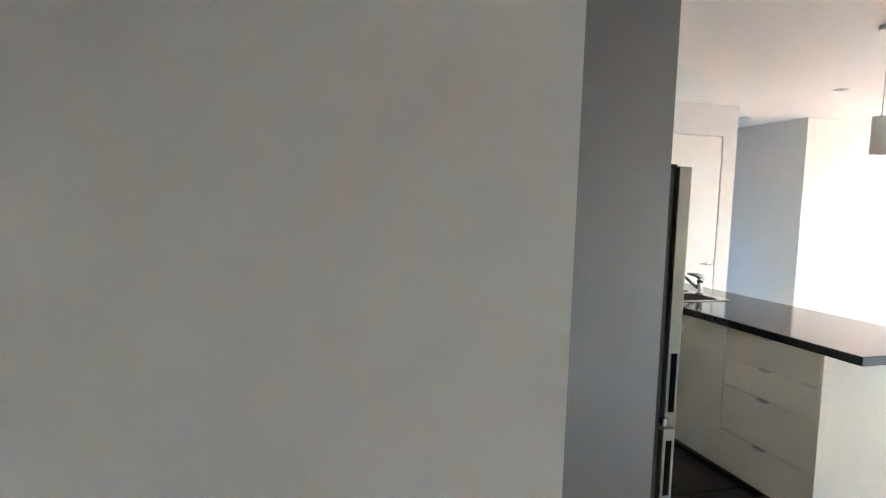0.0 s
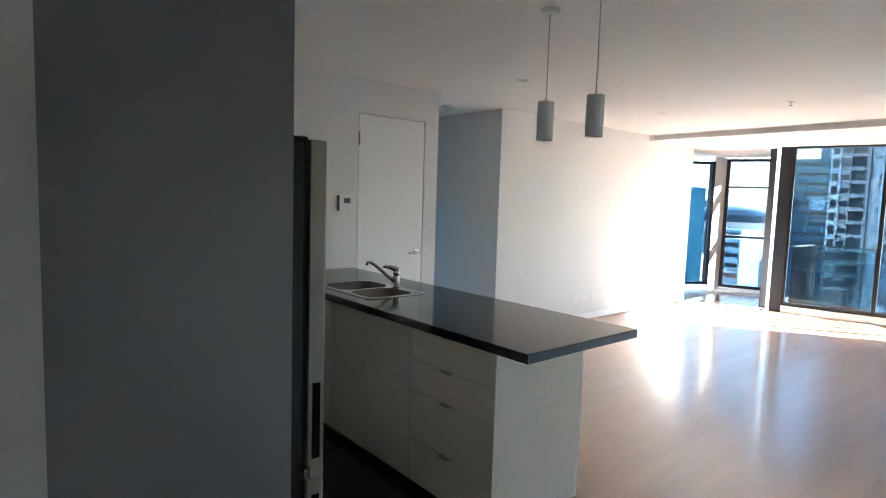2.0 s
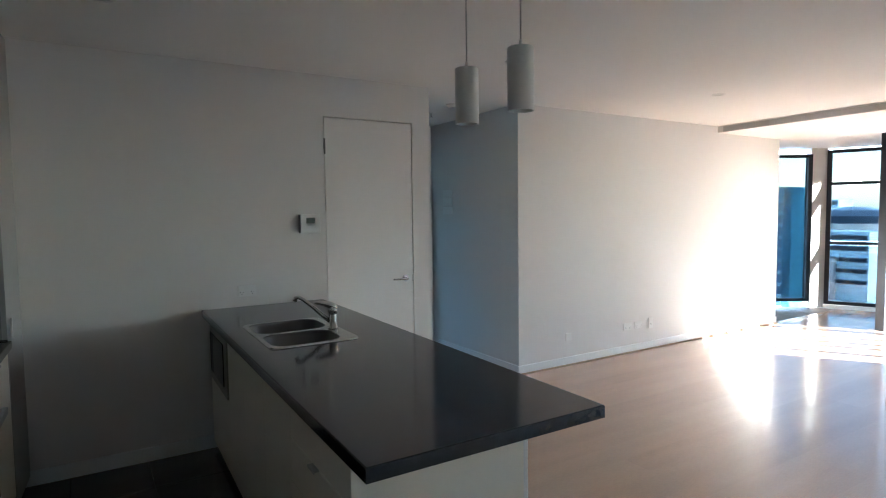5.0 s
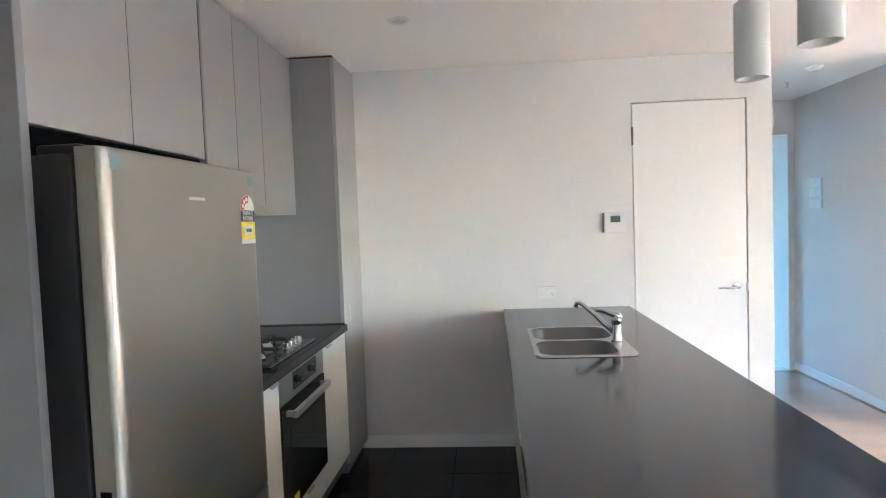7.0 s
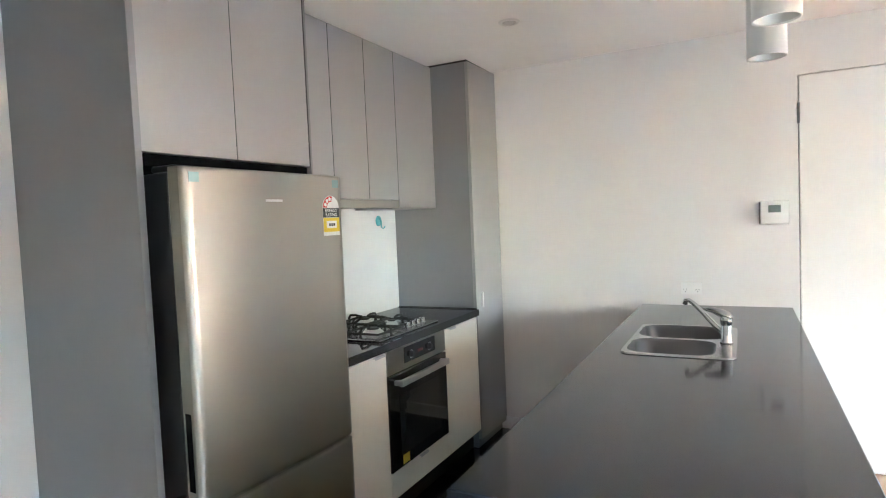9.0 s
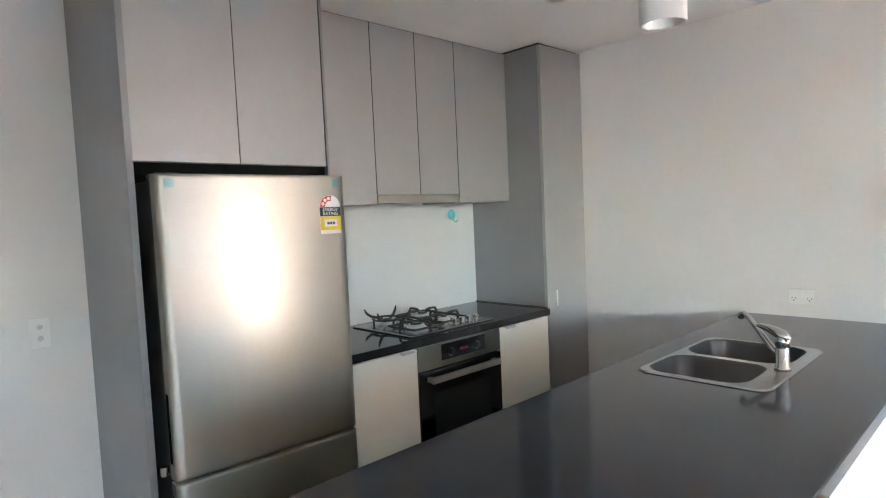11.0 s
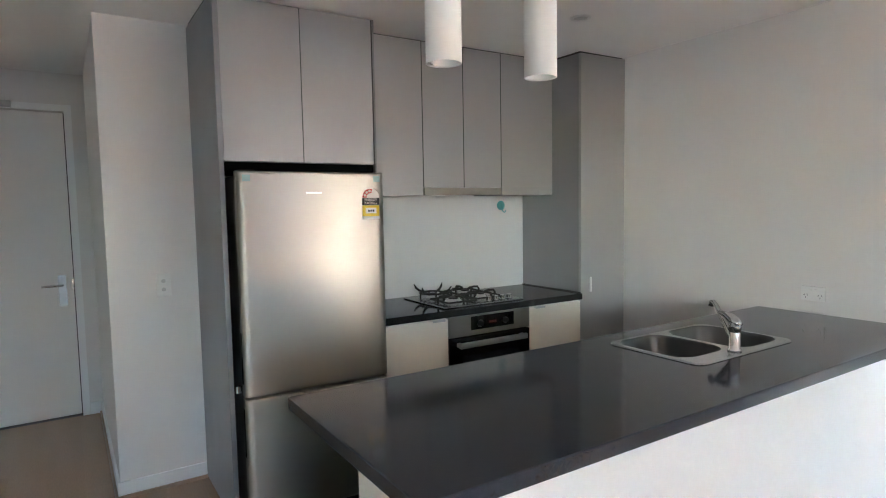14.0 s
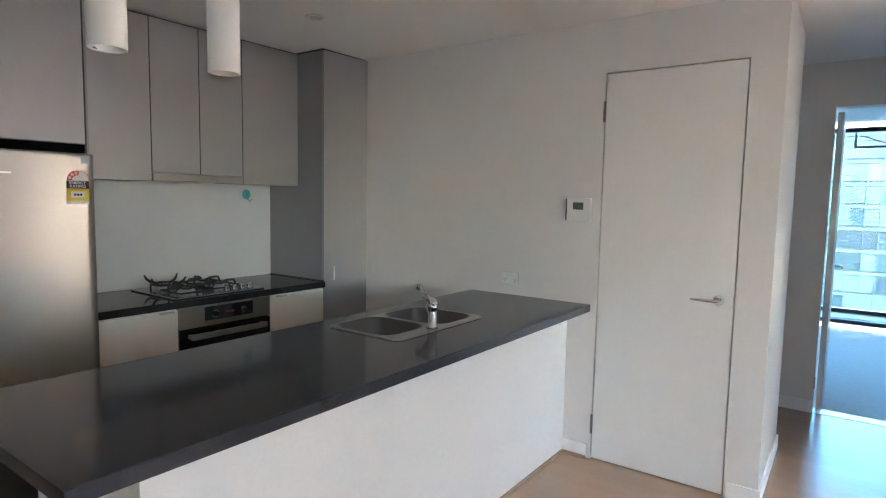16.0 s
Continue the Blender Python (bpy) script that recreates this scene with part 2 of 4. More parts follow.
# plan: x to the windows, y to the pantry wall
FACADE = [(9.20, -1.105), (9.39, -2.147), (9.42, -2.76), (9.40, -3.203), (9.34, -3.716), (9.20, -4.195)]
solid("floor_base", slab([(-1.85, -5.3), (9.3, -5.3), (9.6, -2.5), (9.3, -0.8), (11.0, -0.5), (10.6, 0.6), (9.6, 1.2), (5.2, 5.4), (2.4, 5.4), (2.4, 0.06), (-1.85, 0.06)], -0.25, -0.016), WOODD, "dark subfloor under the oak boards", "floor")
solid("ceiling", slab([(-1.85, -5.3), (7.36, -5.1), (7.46, 0.3), (5.4, 5.5), (2.3, 5.5), (2.3, 0.3), (-1.85, 0.3)], H, H + 0.2), CEIL, "flat white painted plasterboard ceiling", "ceiling")
solid("ceiling_soffit", slab([(7.46, 0.35), (7.34, -5.1), (9.7, -5.1), (9.75, -2.5), (9.5, -0.7), (11.1, -0.4), (10.8, 0.7), (9.4, 1.4)], HS, H + 0.2), CEIL, "lowered white ceiling strip along the windows", "ceiling")
SKEW = skewed(0.03, -1.2)
solid("wall_kitchen_west", box((0.06, -2.6215, 0), (0.20, 0.12, H)), PAINT, "white painted kitchen back wall", "wall")
SKEW = Matrix()


def wall_with_hole(name, x0, x1, y0, y1, hx0, hx1, hz, label):
    bm = box((x0, y0, 0), (hx0, y1, H))
    box((hx1, y0, 0), (x1, y1, H), bm=bm)
    box((hx0, y0, hz), (hx1, y1, H), bm=bm)
    return solid(name, bm, PAINT, label, "wall")


wall_with_hole("wall_north", 0.20, 3.45, 0.0, WT, 2.594, 3.296, 2.182, "white painted wall with the pantry door")
solid("wall_corridor_west", box((3.33, WT, 0), (3.45, 0.85, H)), PAINT, "white painted corridor wall", "wall")
solid("wall_corridor_nook", box((2.42, 0.73, 0), (3.33, 0.85, H)), PAINT, "white painted wall behind the corridor", "wall")
wall_with_hole("wall_corridor_end", 2.42, 4.476, 1.70, 1.82, 3.60, 4.42, 2.16, "white painted wall with the bedroom doorway")
solid("wall_corridor_east", box((4.476, 0.295, 0), (4.60, 5.3, H)), PAINT, "white painted corridor wall", "wall")
solid("wall_living_north", box((4.476, 0.175, 0), (7.80, 0.295, H)), PAINT, "long white painted living room wall", "wall")
solid("wall_living_pier", box((7.80, 0.18, 0), (8.80, 0.30, H)), PAINT, "white painted pier beside the windows", "wall")
solid("wall_alcove", slab([(8.68, 0.30), (8.80, 0.30), (9.62, 1.05), (9.5, 1.2)], 0, H), PAINT, "white painted return wall", "wall")
solid("wall_south", slab([(0.9, -4.60), (0.9, -4.47), (9.35, -4.31), (9.35, -4.46)], 0, H), PAINT, "long white painted living room side wall", "wall")
solid("wall_entry_jog", box((0.78, -5.0, 0), (0.9, -4.45, H)), PAINT, "white painted entry wall return", "wall")
solid("wall_entry_south", box((-1.46, -5.12, 0), (0.9, -5.0, H)), PAINT, "white painted entry side wall", "wall")
bm = box((-1.58, -5.12, 0), (-1.46, -4.06, H))
box((-1.58, -3.18, 0), (-1.46, -2.92, H), bm=bm)
box((-1.58, -4.06, 2.20), (-1.46, -3.18, H), bm=bm)
box((-1.66, -5.12, 0), (-1.58, -4.9, H), bm=bm)
solid("wall_entry_west", bm, PAINT, "white painted wall round the entry door", "wall")
solid("wall_entry_north", box((-1.46, -3.05, 0), (0.10, -2.624, H)), PAINT, "white painted wall block beside the fridge", "wall")
solid("wall_landing", box((-1.80, -5.2, -0.3), (-1.66, -2.4, H)), PAINT, "plain landing wall behind the entry door", "wall")
# bedroom beyond the corridor
solid("wall_bedroom_west", box((2.3, 0.12, 0), (2.42, 5.4, H)), PAINT, "white painted bedroom wall", "wall")
# balcony side of the alcove
solid("wall_alcove_return", slab([(9.30, -0.84), (9.32, -0.74), (10.9, -0.36), (10.92, -0.46)], 0, H), FRAMEM, "charcoal metal clad return of the balcony", "wall")

# skirtings
for name, a, b in (("north", (0.80, -0.006), (2.575, -0.006)), ("north_b", (3.31, -0.006), (3.462, -0.006)), ("corridor_w", (3.456, 0.0), (3.456, 0.85)), ("corridor_e", (4.470, 0.175), (4.470, 1.7)), ("living", (4.464, 0.169), (7.8, 0.169)),
                   ("pier", (7.80, 0.174), (8.80, 0.174)), ("south", (0.9, -4.464), (9.2, -4.307)), ("entry", (-1.46, -3.056), (0.106, -3.056)), ("switch_wall", (0.106, -3.062), (0.106, -2.626)),
                   ("entry_west", (-1.454, -3.132), (-1.454, -3.064)), ("corridor_end", (2.5, 1.694), (3.60, 1.694))):
    solid("baseboard_" + name, strip(a, b, 0, 0.085, 0.012), TRIM, "low white painted baseboard", "baseboard")

# small oak beads where the boards meet walls and island
for name, a, b in (("north", (2.432, -0.018), (2.575, -0.018)), ("living", (4.47, 0.157), (8.80, 0.157)), ("south", (0.9, -4.452), (9.1, -4.297)),
                   ("entry", (-1.44, -3.068), (0.118, -3.068)), ("switch_wall", (0.118, -3.074), (0.118, -2.626)), ("corridor_e", (4.458, 0.175), (4.458, 1.68))):
    solid("trim_bead_" + name, strip(a, b, 0.0, 0.016, 0.013), BEAD, "small oak bead along the floor edge", "trim")

# ---- windows ----
def glazing(name, a, b, z0, z1, label, bars=(), post=0.06, pane_mat=PANE, frame_mat=FRAMEM, shade=False, head=0.05, foot=0.05):
    """A framed window between two plan points with panes split by transoms."""
    a, b = Vector(a), Vector(b)
    w = thing(name, (*((a + b) / 2), z0), label, "window", kind="structure")
    way = (b - a).normalized()
    part("window_frame", strip(a, a + way * post, z0, z1, 0.08), frame_mat, w)
    part("window_frame", strip(b - way * post, b, z0, z1, 0.08), frame_mat, w)
    lv = [z0, *bars, z1]
    for k, z in enumerate(lv):
        tall_ = head if k == len(lv) - 1 else foot if k == 0 else 0.05
        lo = z if k == 0 else z - (tall_ if k == len(lv) - 1 else 0.025)
        part("window_frame", strip(a + way * post, b - way * post, lo, lo + tall_, 0.07), frame_mat, w)
    for lo, hi in zip(lv, lv[1:]):
        p = part("pane", strip(a + way * post, b - way * post, lo + 0.03 + (foot - 0.05 if lo == z0 else 0), hi - min(head, 0.03) + 0.002, 0.008), pane_mat, w)
        p.visible_shadow = shade
    return w


for i, (a, b) in enumerate(zip(FACADE, FACADE[1:])):
    glazing(f"window_{i + 1}", a, b, 0.10, HS, "tall charcoal-framed balcony glass panel", post=(0.022, 0.032, 0.032, 0.024, 0.032)[i], head=0.02, foot=(0.05, 0.05, 0.10, 0.10, 0.10)[i])
solid("window_sill_curb", slab([(x - 0.07, y) for x, y in FACADE] + [(x + 0.08, y) for x, y in FACADE[::-1]], 0, 0.098), TRIM, "low white painted curb under the balcony glass", "trim")
solid("window_post", slab([(9.16, -0.935), (9.30, -0.945), (9.28, -1.11), (9.17, -1.10)], 0, HS), FRAMEM, "broad charcoal post at the balcony corner", "trim")
solid("window_jamb", slab([(9.17, -4.197), (9.26, -4.197), (9.26, -4.32), (9.17, -4.32)], 0, HS), FRAMEM, "charcoal window jamb", "trim")
part("door_handle", box((9.375, -2.80, 0.98), (9.41, -2.775, 1.16), 0.006), BLACKP, bpy.data.objects["window_2"], "black sliding door pull")
glazing("window_6", (10.58, 0.42), (10.90, -0.42), 0.06, 2.36, "charcoal-framed alcove window with two transoms", bars=(0.98, 1.86))
glazing("window_7", (9.62, 1.05), (10.36, 0.54), 0.10, 2.30, "narrow alcove window beside the column")
solid("alcove_column", slab([(10.36, 0.54), (10.44, 0.66), (10.68, 0.52), (10.58, 0.42)], 0, HS), PAINT, "white painted column between the alcove windows", "column")
solid("alcove_sill", slab([(10.52, 0.40), (10.84, -0.44), (10.94, -0.40), (10.62, 0.46)], 0, 0.058), TRIM, "low white sill", "trim")
glazing("window_8", (2.42, 5.3), (4.5, 5.3), 0.06, 2.40, "full-height bedroom window", bars=(0.22,), post=0.05, pane_mat=PANEB, shade=True)
# ac grille in the bulkhead
g = thing("ceiling_grille", (7.40, -2.0, 2.395), "long recessed grey linear air grille in the bulkhead", "air vent", kind="structure")
part("backing", slab([(7.448, 0.10), (7.343, -4.12), (7.349, -4.12), (7.454, 0.10)], 2.395, 2.452), GRILLE, g)
for k in range(4):
    z = 2.399 + k * 0.014
    part("slat", slab([(7.440, 0.10), (7.335, -4.12), (7.342, -4.12), (7.447, 0.10)], z, z + 0.005), GRILLE, g)

# ---- kitchen: island ----
SKEW = skewed(0.021, -2.66, -0.010)
isl = thing("kitchen_island", (2.05, -1.22, 0), "cream-white kitchen island with drawers and dark plinth", "kitchen island")
part("body", box((1.775, -2.43, 0.045), (2.36, -0.004, 0.70)), CREAM, isl)
part("top_rail", box((1.775, -2.43, 0.80), (1.80, -0.004, 0.858)), CREAM, isl)
part("end_panel", box((1.752, -2.45, 0.0), (2.36, -2.431, 0.858), 0.002), CREAM, isl)
part("back_panel", box((2.361, -2.45, 0.0), (2.379, -0.004, 0.858), 0.002), TRIM, isl, "plain white panel facing the living room")
part("plinth", box((1.82, -2.43, 0.0), (2.36, -0.004, 0.043)), BLACKP, isl, "dark recessed plinth")


def tab(y, z, parent, x=1.752, w=0.07, sgn=-1):
    """A slim folded edge pull."""
    bm = box((x + sgn * 0.016, y - w / 2, z - 0.002), (x + 0.004, y + w / 2, z + 0.001))
    box((x + sgn * 0.016, y - w / 2, z - 0.008), (x + sgn * 0.0145, y + w / 2, z + 0.001), bm=bm)
    part("handle", bm, ALU, parent, "slim aluminium edge pull")


zs = [0.047, 0.272, 0.529, 0.688, 0.853]
for lo, hi in zip(zs, zs[1:]):
    d = part("drawer_front", box((1.756, -2.428, lo), (1.774, -1.840, hi - 0.004), 0.0015), CREAM, isl)
    tab(-2.125, hi - 0.004, d, 1.756)
for a, b, hy in ((-1.836, -1.422, -1.48), (-1.418, -0.998, -1.05), (-0.994, -0.604, -0.94)):
    d = part("door", box((1.756, a, 0.047), (1.774, b, 0.849), 0.0015), CREAM, isl)
    tab(hy, 0.849, d, 1.756)
part("filler", box((1.756, -0.600, 0.047), (1.774, -0.006, 0.472), 0.0015), CREAM, isl)
part("filler", box((1.756, -0.600, 0.822), (1.774, -0.006, 0.849), 0.0015), CREAM, isl)
mw = thing("microwave", (1.76, -0.33, 0.476), "built-in steel microwave with dark glass window", "microwave")
part("fascia", box((1.748, -0.598, 0.476), (1.7745, -0.05, 0.818), 0.003), STEEL, mw)
part("door", box((1.742, -0.52, 0.53), (1.7475, -0.18, 0.775), 0.002), BLACKG, mw, "dark glass door")
part("control_panel", box((1.743, -0.165, 0.53), (1.7475, -0.07, 0.775), 0.002), BLACKP, mw)

X0, Y0, X1, Y1 = 1.71, -2.660, 2.514, -0.002
bm = bmesh.new()


def loop4(x0, y0, x1, y1, z):
    return [bm.verts.new(p) for p in ((x0, y0, z), (x1, y0, z), (x1, y1, z), (x0, y1, z))]


rings = [loop4(1.823, -1.336, 2.236, -0.698, 0.86), loop4(X0, Y0, X1, Y1, 0.86), loop4(X0, Y0, X1, Y1, 0.8965), loop4(X0 + 0.0035, Y0 + 0.0035, X1 - 0.0035, Y1, 0.90),
         loop4(1.823, -1.336, 2.236, -0.698, 0.90), loop4(1.823, -1.336, 2.236, -0.698, 0.86)]
for a, b in zip(rings, rings[1:]):
    for k in range(4):
        bm.faces.new((a[k], a[(k + 1) % 4], b[(k + 1) % 4], b[k]))
bmesh.ops.remove_doubles(bm, verts=bm.verts, dist=1e-5)
bmesh.ops.recalc_face_normals(bm, faces=bm.faces)
top = solid("island_worktop", bm, STONE, "long polished black stone worktop on the island", "worktop", kind="")

for name, a, b in (("island_back", (2.386, -2.456), (2.386, -0.018)), ("island_end", (1.752, -2.457), (2.379, -2.457))):
    solid("trim_bead_" + name, strip(a, b, 0.0, 0.016, 0.013), BEAD, "small oak bead along the floor edge", "trim")

# sink with two bowls
def rounded(x0, y0, x1, y1, r, z, bm, n=6):
    out = []
    for cx, cy, a0 in ((x1 - r, y1 - r, 0), (x0 + r, y1 - r, 90), (x0 + r, y0 + r, 180), (x1 - r, y0 + r, 270)):
        for k in range(n + 1):
            a = radians(a0 + 90 * k / n)
            out.append(bm.verts.new((cx + r * math.cos(a), cy + r * math.sin(a), z)))
    return out


def bridge(a, b, bm):
    for k in range(len(a)):
        bm.faces.new((a[k], a[(k + 1) % len(a)], b[(k + 1) % len(b)], b[k]))


sink = thing("sink", (2.03, -1.015, 0.72), "stainless double-bowl sink set in the island", "sink")
BOWLS = ((1.834, -1.326, 2.170, -1.042, 0.075), (1.834, -1.012, 2.206, -0.708, 0.085))
bm = bmesh.new()
o0 = rounded(1.815, -1.345, 2.247, -0.690, 0.045, 0.9005, bm)
o1 = rounded(1.819, -1.341, 2.243, -0.694, 0.042, 0.906, bm)
bridge(o0, o1, bm)
loops = [o1] + [rounded(x0, y0, x1, y1, r, 0.906, bm) for x0, y0, x1, y1, r in BOWLS]
es = []
for lp in loops:
    for k in range(len(lp)):
        es.append(bm.edges.get((lp[k], lp[(k + 1) % len(lp)])) or bm.edges.new((lp[k], lp[(k + 1) % len(lp)])))
bmesh.ops.triangle_fill(bm, edges=es, use_beauty=True, normal=(0, 0, 1))
bmesh.ops.recalc_face_normals(bm, faces=bm.faces)
part("rim", bm, SINKST, sink)
for x0, y0, x1, y1, r in BOWLS:
    bm = bmesh.new()
    prev = rounded(x0, y0, x1, y1, r, 0.906, bm)
    first = prev
    for inset, z in ((0.004, 0.902), (0.008, 0.893), (0.020, 0.77), (0.034, 0.735), (0.060, 0.722), (0.10, 0.72)):
        nxt = rounded(x0 + inset, y0 + inset, x1 - inset, y1 - inset, max(r - inset * 0.4, 0.02), z, bm)
        bridge(prev, nxt, bm)
        prev = nxt
    bm.faces.new(prev)
    bmesh.ops.recalc_face_normals(bm, faces=bm.faces)
    bmesh.ops.reverse_faces(bm, faces=bm.faces)
    # bowl shade is in the material colour
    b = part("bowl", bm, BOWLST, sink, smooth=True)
    part("drain", lathe([(0.0, 0.004), (0.03, 0.004), (0.042, 0.001), (0.042, 0.0)], 24, at=((x0 + x1) / 2, (y0 + y1) / 2, 0.7202)), CHROME, b, smooth=False)

tap = thing("mixer_tap", (2.205, -1.065, 0.906), "chrome single-lever mixer tap beside the sink", "tap")
part("body", lathe([(0.0, 0.0), (0.026, 0.0), (0.026, 0.006), (0.0205, 0.012), (0.0205, 0.074), (0.0195, 0.077), (0.0225, 0.080), (0.0225, 0.104), (0.018, 0.116), (0.0, 0.119)], 28, at=(2.205, -1.065, 0.9062)), CHROME, tap, smooth=True)
part("spout", tube([(2.193, -1.057, 0.945), (2.160, -1.036, 0.975), (2.115, -1.008, 1.022), (2.075, -0.982, 1.058), (2.055, -0.969, 1.070), (2.042, -0.961, 1.068), (2.038, -0.959, 1.05)],
                   [0.013, 0.012, 0.0105, 0.0095, 0.0095, 0.010, 0.011], 14), CHROME, tap, smooth=True)
bm = tube([(2.222, -1.068, 1.006), (2.208, -1.066, 1.021), (2.188, -1.060, 1.031), (2.162, -1.050, 1.039), (2.135, -1.039, 1.043), (2.118, -1.032, 1.043)], [0.016, 0.020, 0.018, 0.014, 0.010, 0.006], 14)
part("lever", bm, CHROME, tap, smooth=True)

# ---- kitchen: tall panel, fridge, cupboards ----
SKEW = skewed(0.03, -1.2, 0.016)
fh = thing("fridge_housing", (0.4, -2.6, 0), "tall grey laminate side panel beside the fridge", "cabinet")
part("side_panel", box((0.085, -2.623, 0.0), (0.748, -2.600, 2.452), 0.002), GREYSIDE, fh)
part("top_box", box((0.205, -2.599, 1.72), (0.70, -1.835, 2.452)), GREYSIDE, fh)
# solid black block fills the gap and paints its shade
part("rear_void", box((0.205, -2.599, 1.672), (0.698, -1.835, 1.7105)), VOID, fh, "black block standing in for the shaded gap above the fridge")
for a, b in ((-2.593, -2.2215), (-2.2175, -1.845)):
    part("door", box((0.701, a, 1.712), (0.72, b, 2.451), 0.0015), GREYLAM, fh)

# black strips laid in the door gaps as painted shade
part("gap_seal", box((0.7015, -2.2213, 1.713), (0.7185, -2.2177, 2.450)), BLACKP, fh, "black strip standing in for shade in the cupboard gap")
part("gap_seal", box((0.7005, -2.5985, 1.713), (0.7195, -2.5935, 2.450)), BLACKP, fh, "black strip standing in for shade in the cupboard gap")
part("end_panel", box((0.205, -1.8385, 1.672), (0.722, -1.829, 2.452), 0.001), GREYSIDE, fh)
part("gap_seal", box((0.7005, -1.8445, 1.713), (0.7195, -1.8390, 2.450)), BLACKP, fh, "black strip standing in for shade in the cupboard gap")
SKEW = Matrix()
FX, FY = 0.882, -2.250
fr = thing("fridge", (FX, FY, 0), "brushed stainless two-door fridge, standing slightly askew", "fridge")
fr.location = (0.881, -2.240, 0)
fr.rotation_euler = (0, 0, radians(-3.8))
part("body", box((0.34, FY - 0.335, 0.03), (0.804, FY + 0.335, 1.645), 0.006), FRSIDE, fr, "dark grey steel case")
part("hinge_cover", box((0.72, FY - 0.33, 1.646), (0.82, FY - 0.25, 1.666), 0.006), BLACKP, fr)


def fridge_door(z0, z1):
    d = part("door", box((0.820, FY - 0.344, z0), (FX - 0.0156, FY + 0.35, z1), 0.001), DOORSIDE, fr)
    bm = bmesh.new()
    rows = []
    for k in range(41):
        y = FY - 0.344 + 0.694 * k / 40
        u = (y - FY) / 0.35
        edge = max(0.0, (abs(y - FY - 0.003) - 0.335) / 0.012)
        x = FX - 0.004 * u * u - 0.008 * edge * edge
        rows.append([bm.verts.new(p) for p in ((FX - 0.0155, y, z0), (x - 0.003, y, z0), (x, y, z0 + 0.004), (x, y, z0 + 0.012), (x, y, z1 - 0.012), (x, y, z1 - 0.004), (x - 0.003, y, z1), (FX - 0.0155, y, z1))])
    for a, b in zip(rows, rows[1:]):
        for e in range(7):
            bm.faces.new((a[e], b[e], b[e + 1], a[e + 1]))
    bm.faces.new(rows[0])
    bm.faces.new(rows[-1])
    bmesh.ops.recalc_face_normals(bm, faces=bm.faces)
    part("front_skin", bm, STEEL, d, "brushed stainless door skin", smooth=True)
    part("door_seal", box((0.805, FY - 0.325, z0 + 0.01), (0.8195, FY + 0.325, z1 - 0.01)), BLACKP, d)
    return d


fd, ff = fridge_door(0.643, 1.657), fridge_door(0.06, 0.631)
for d, z0, z1 in ((fd, 0.70, 0.935), (ff, 0.36, 0.585)):
    # thin plate on the door edge, painted as the recess's shade
    bm = box((0.832, FY - 0.3465, z0), (0.858, FY - 0.3445, z1), 0.001)
    part("handle_recess", bm, VOID, d, "flat black plate standing in for the shaded grip recess")
part("hinge", lathe([(0.0, 0), (0.014, 0), (0.014, 0.03), (0.0, 0.03)], 12, at=(0.810, FY - 0.36, 0.655)), CHROME, fr, "small chrome middle hinge")
for y in (-0.302, 0.314):
    part("film_corner", box((FX - 0.0055, FY + y - 0.017, 1.612), (FX - 0.0022, FY + y + 0.017, 1.641)), FILM, fd, "blue-green protective film scrap")
part("plinth", box((0.36, FY - 0.32, 0.0), (0.78, FY + 0.32, 0.028)), BLACKP, fr)
part("badge", box((FX + 0.0002, FY - 0.038, 1.556), (FX + 0.001, FY + 0.036, 1.564)), WHITEP, fd, "small bright maker's badge")
# energy label
LY, LZ, LX = FY + 0.281, 1.431, FX - 0.0012


def plate(y0, y1, z0, z1, x=LX, t=0.0006):
    return box((x, y0, z0), (x + t, y1, z1))


def fan(cy, cz, r0, r1, a0, a1, x, n=18, t=0.0006):
    """A flat ring sector on the door face; angles from the +y side, anticlockwise seen from the front."""
    bm = bmesh.new()
    for k in range(n):
        q = [(r, radians(a0 + (a1 - a0) * (k + e) / n)) for r, e in ((r0, 0), (r1, 0), (r1, 1), (r0, 1))]
        vs = [bm.verts.new((x, cy + r * math.cos(a), cz + r * math.sin(a))) for r, a in q]
        us = [bm.verts.new((x + t, v.co.y, v.co.z)) for v in vs]
        bm.faces.new(us)
        for e in range(4):
            bm.faces.new((vs[e], vs[(e + 1) % 4], us[(e + 1) % 4], us[e]))
    return bm


bm = plate(LY - 0.045, LY + 0.045, LZ, LZ + 0.105)
fan(LY, LZ + 0.105, 0.0005, 0.045, 0, 180, LX).to_mesh(tmp := bpy.data.meshes.new("tmp"))
bm.from_mesh(tmp)
bpy.data.meshes.remove(tmp)
el = part("energy_label", bm, PAPER, fr, "arched white, black and yellow energy rating sticker")
part("star_arc", fan(LY, LZ + 0.105, 0.022, 0.043, 80, 180, LX + 0.0007), RED, el, "red arc of rating stars")
for a in (100, 130, 160):
    part("star", fan(LY + 0.0325 * math.cos(radians(a)), LZ + 0.105 + 0.0325 * math.sin(radians(a)), 0.0002, 0.007, 0, 360, LX + 0.0014, 10), PAPER, el)
part("black_band", plate(LY - 0.045, LY + 0.045, LZ + 0.068, LZ + 0.103, LX + 0.0007), INK, el)
part("yellow_field", plate(LY - 0.044, LY + 0.044, LZ + 0.014, LZ + 0.067, LX + 0.0007), YELLOW, el)
part("figure_box", plate(LY - 0.028, LY + 0.028, LZ + 0.028, LZ + 0.055, LX + 0.0014), PAPER, el)
for k in range(3):
    part("figure_bar", plate(LY - 0.016 + k * 0.012, LY - 0.007 + k * 0.012, LZ + 0.036, LZ + 0.046, LX + 0.0021), INK, el)


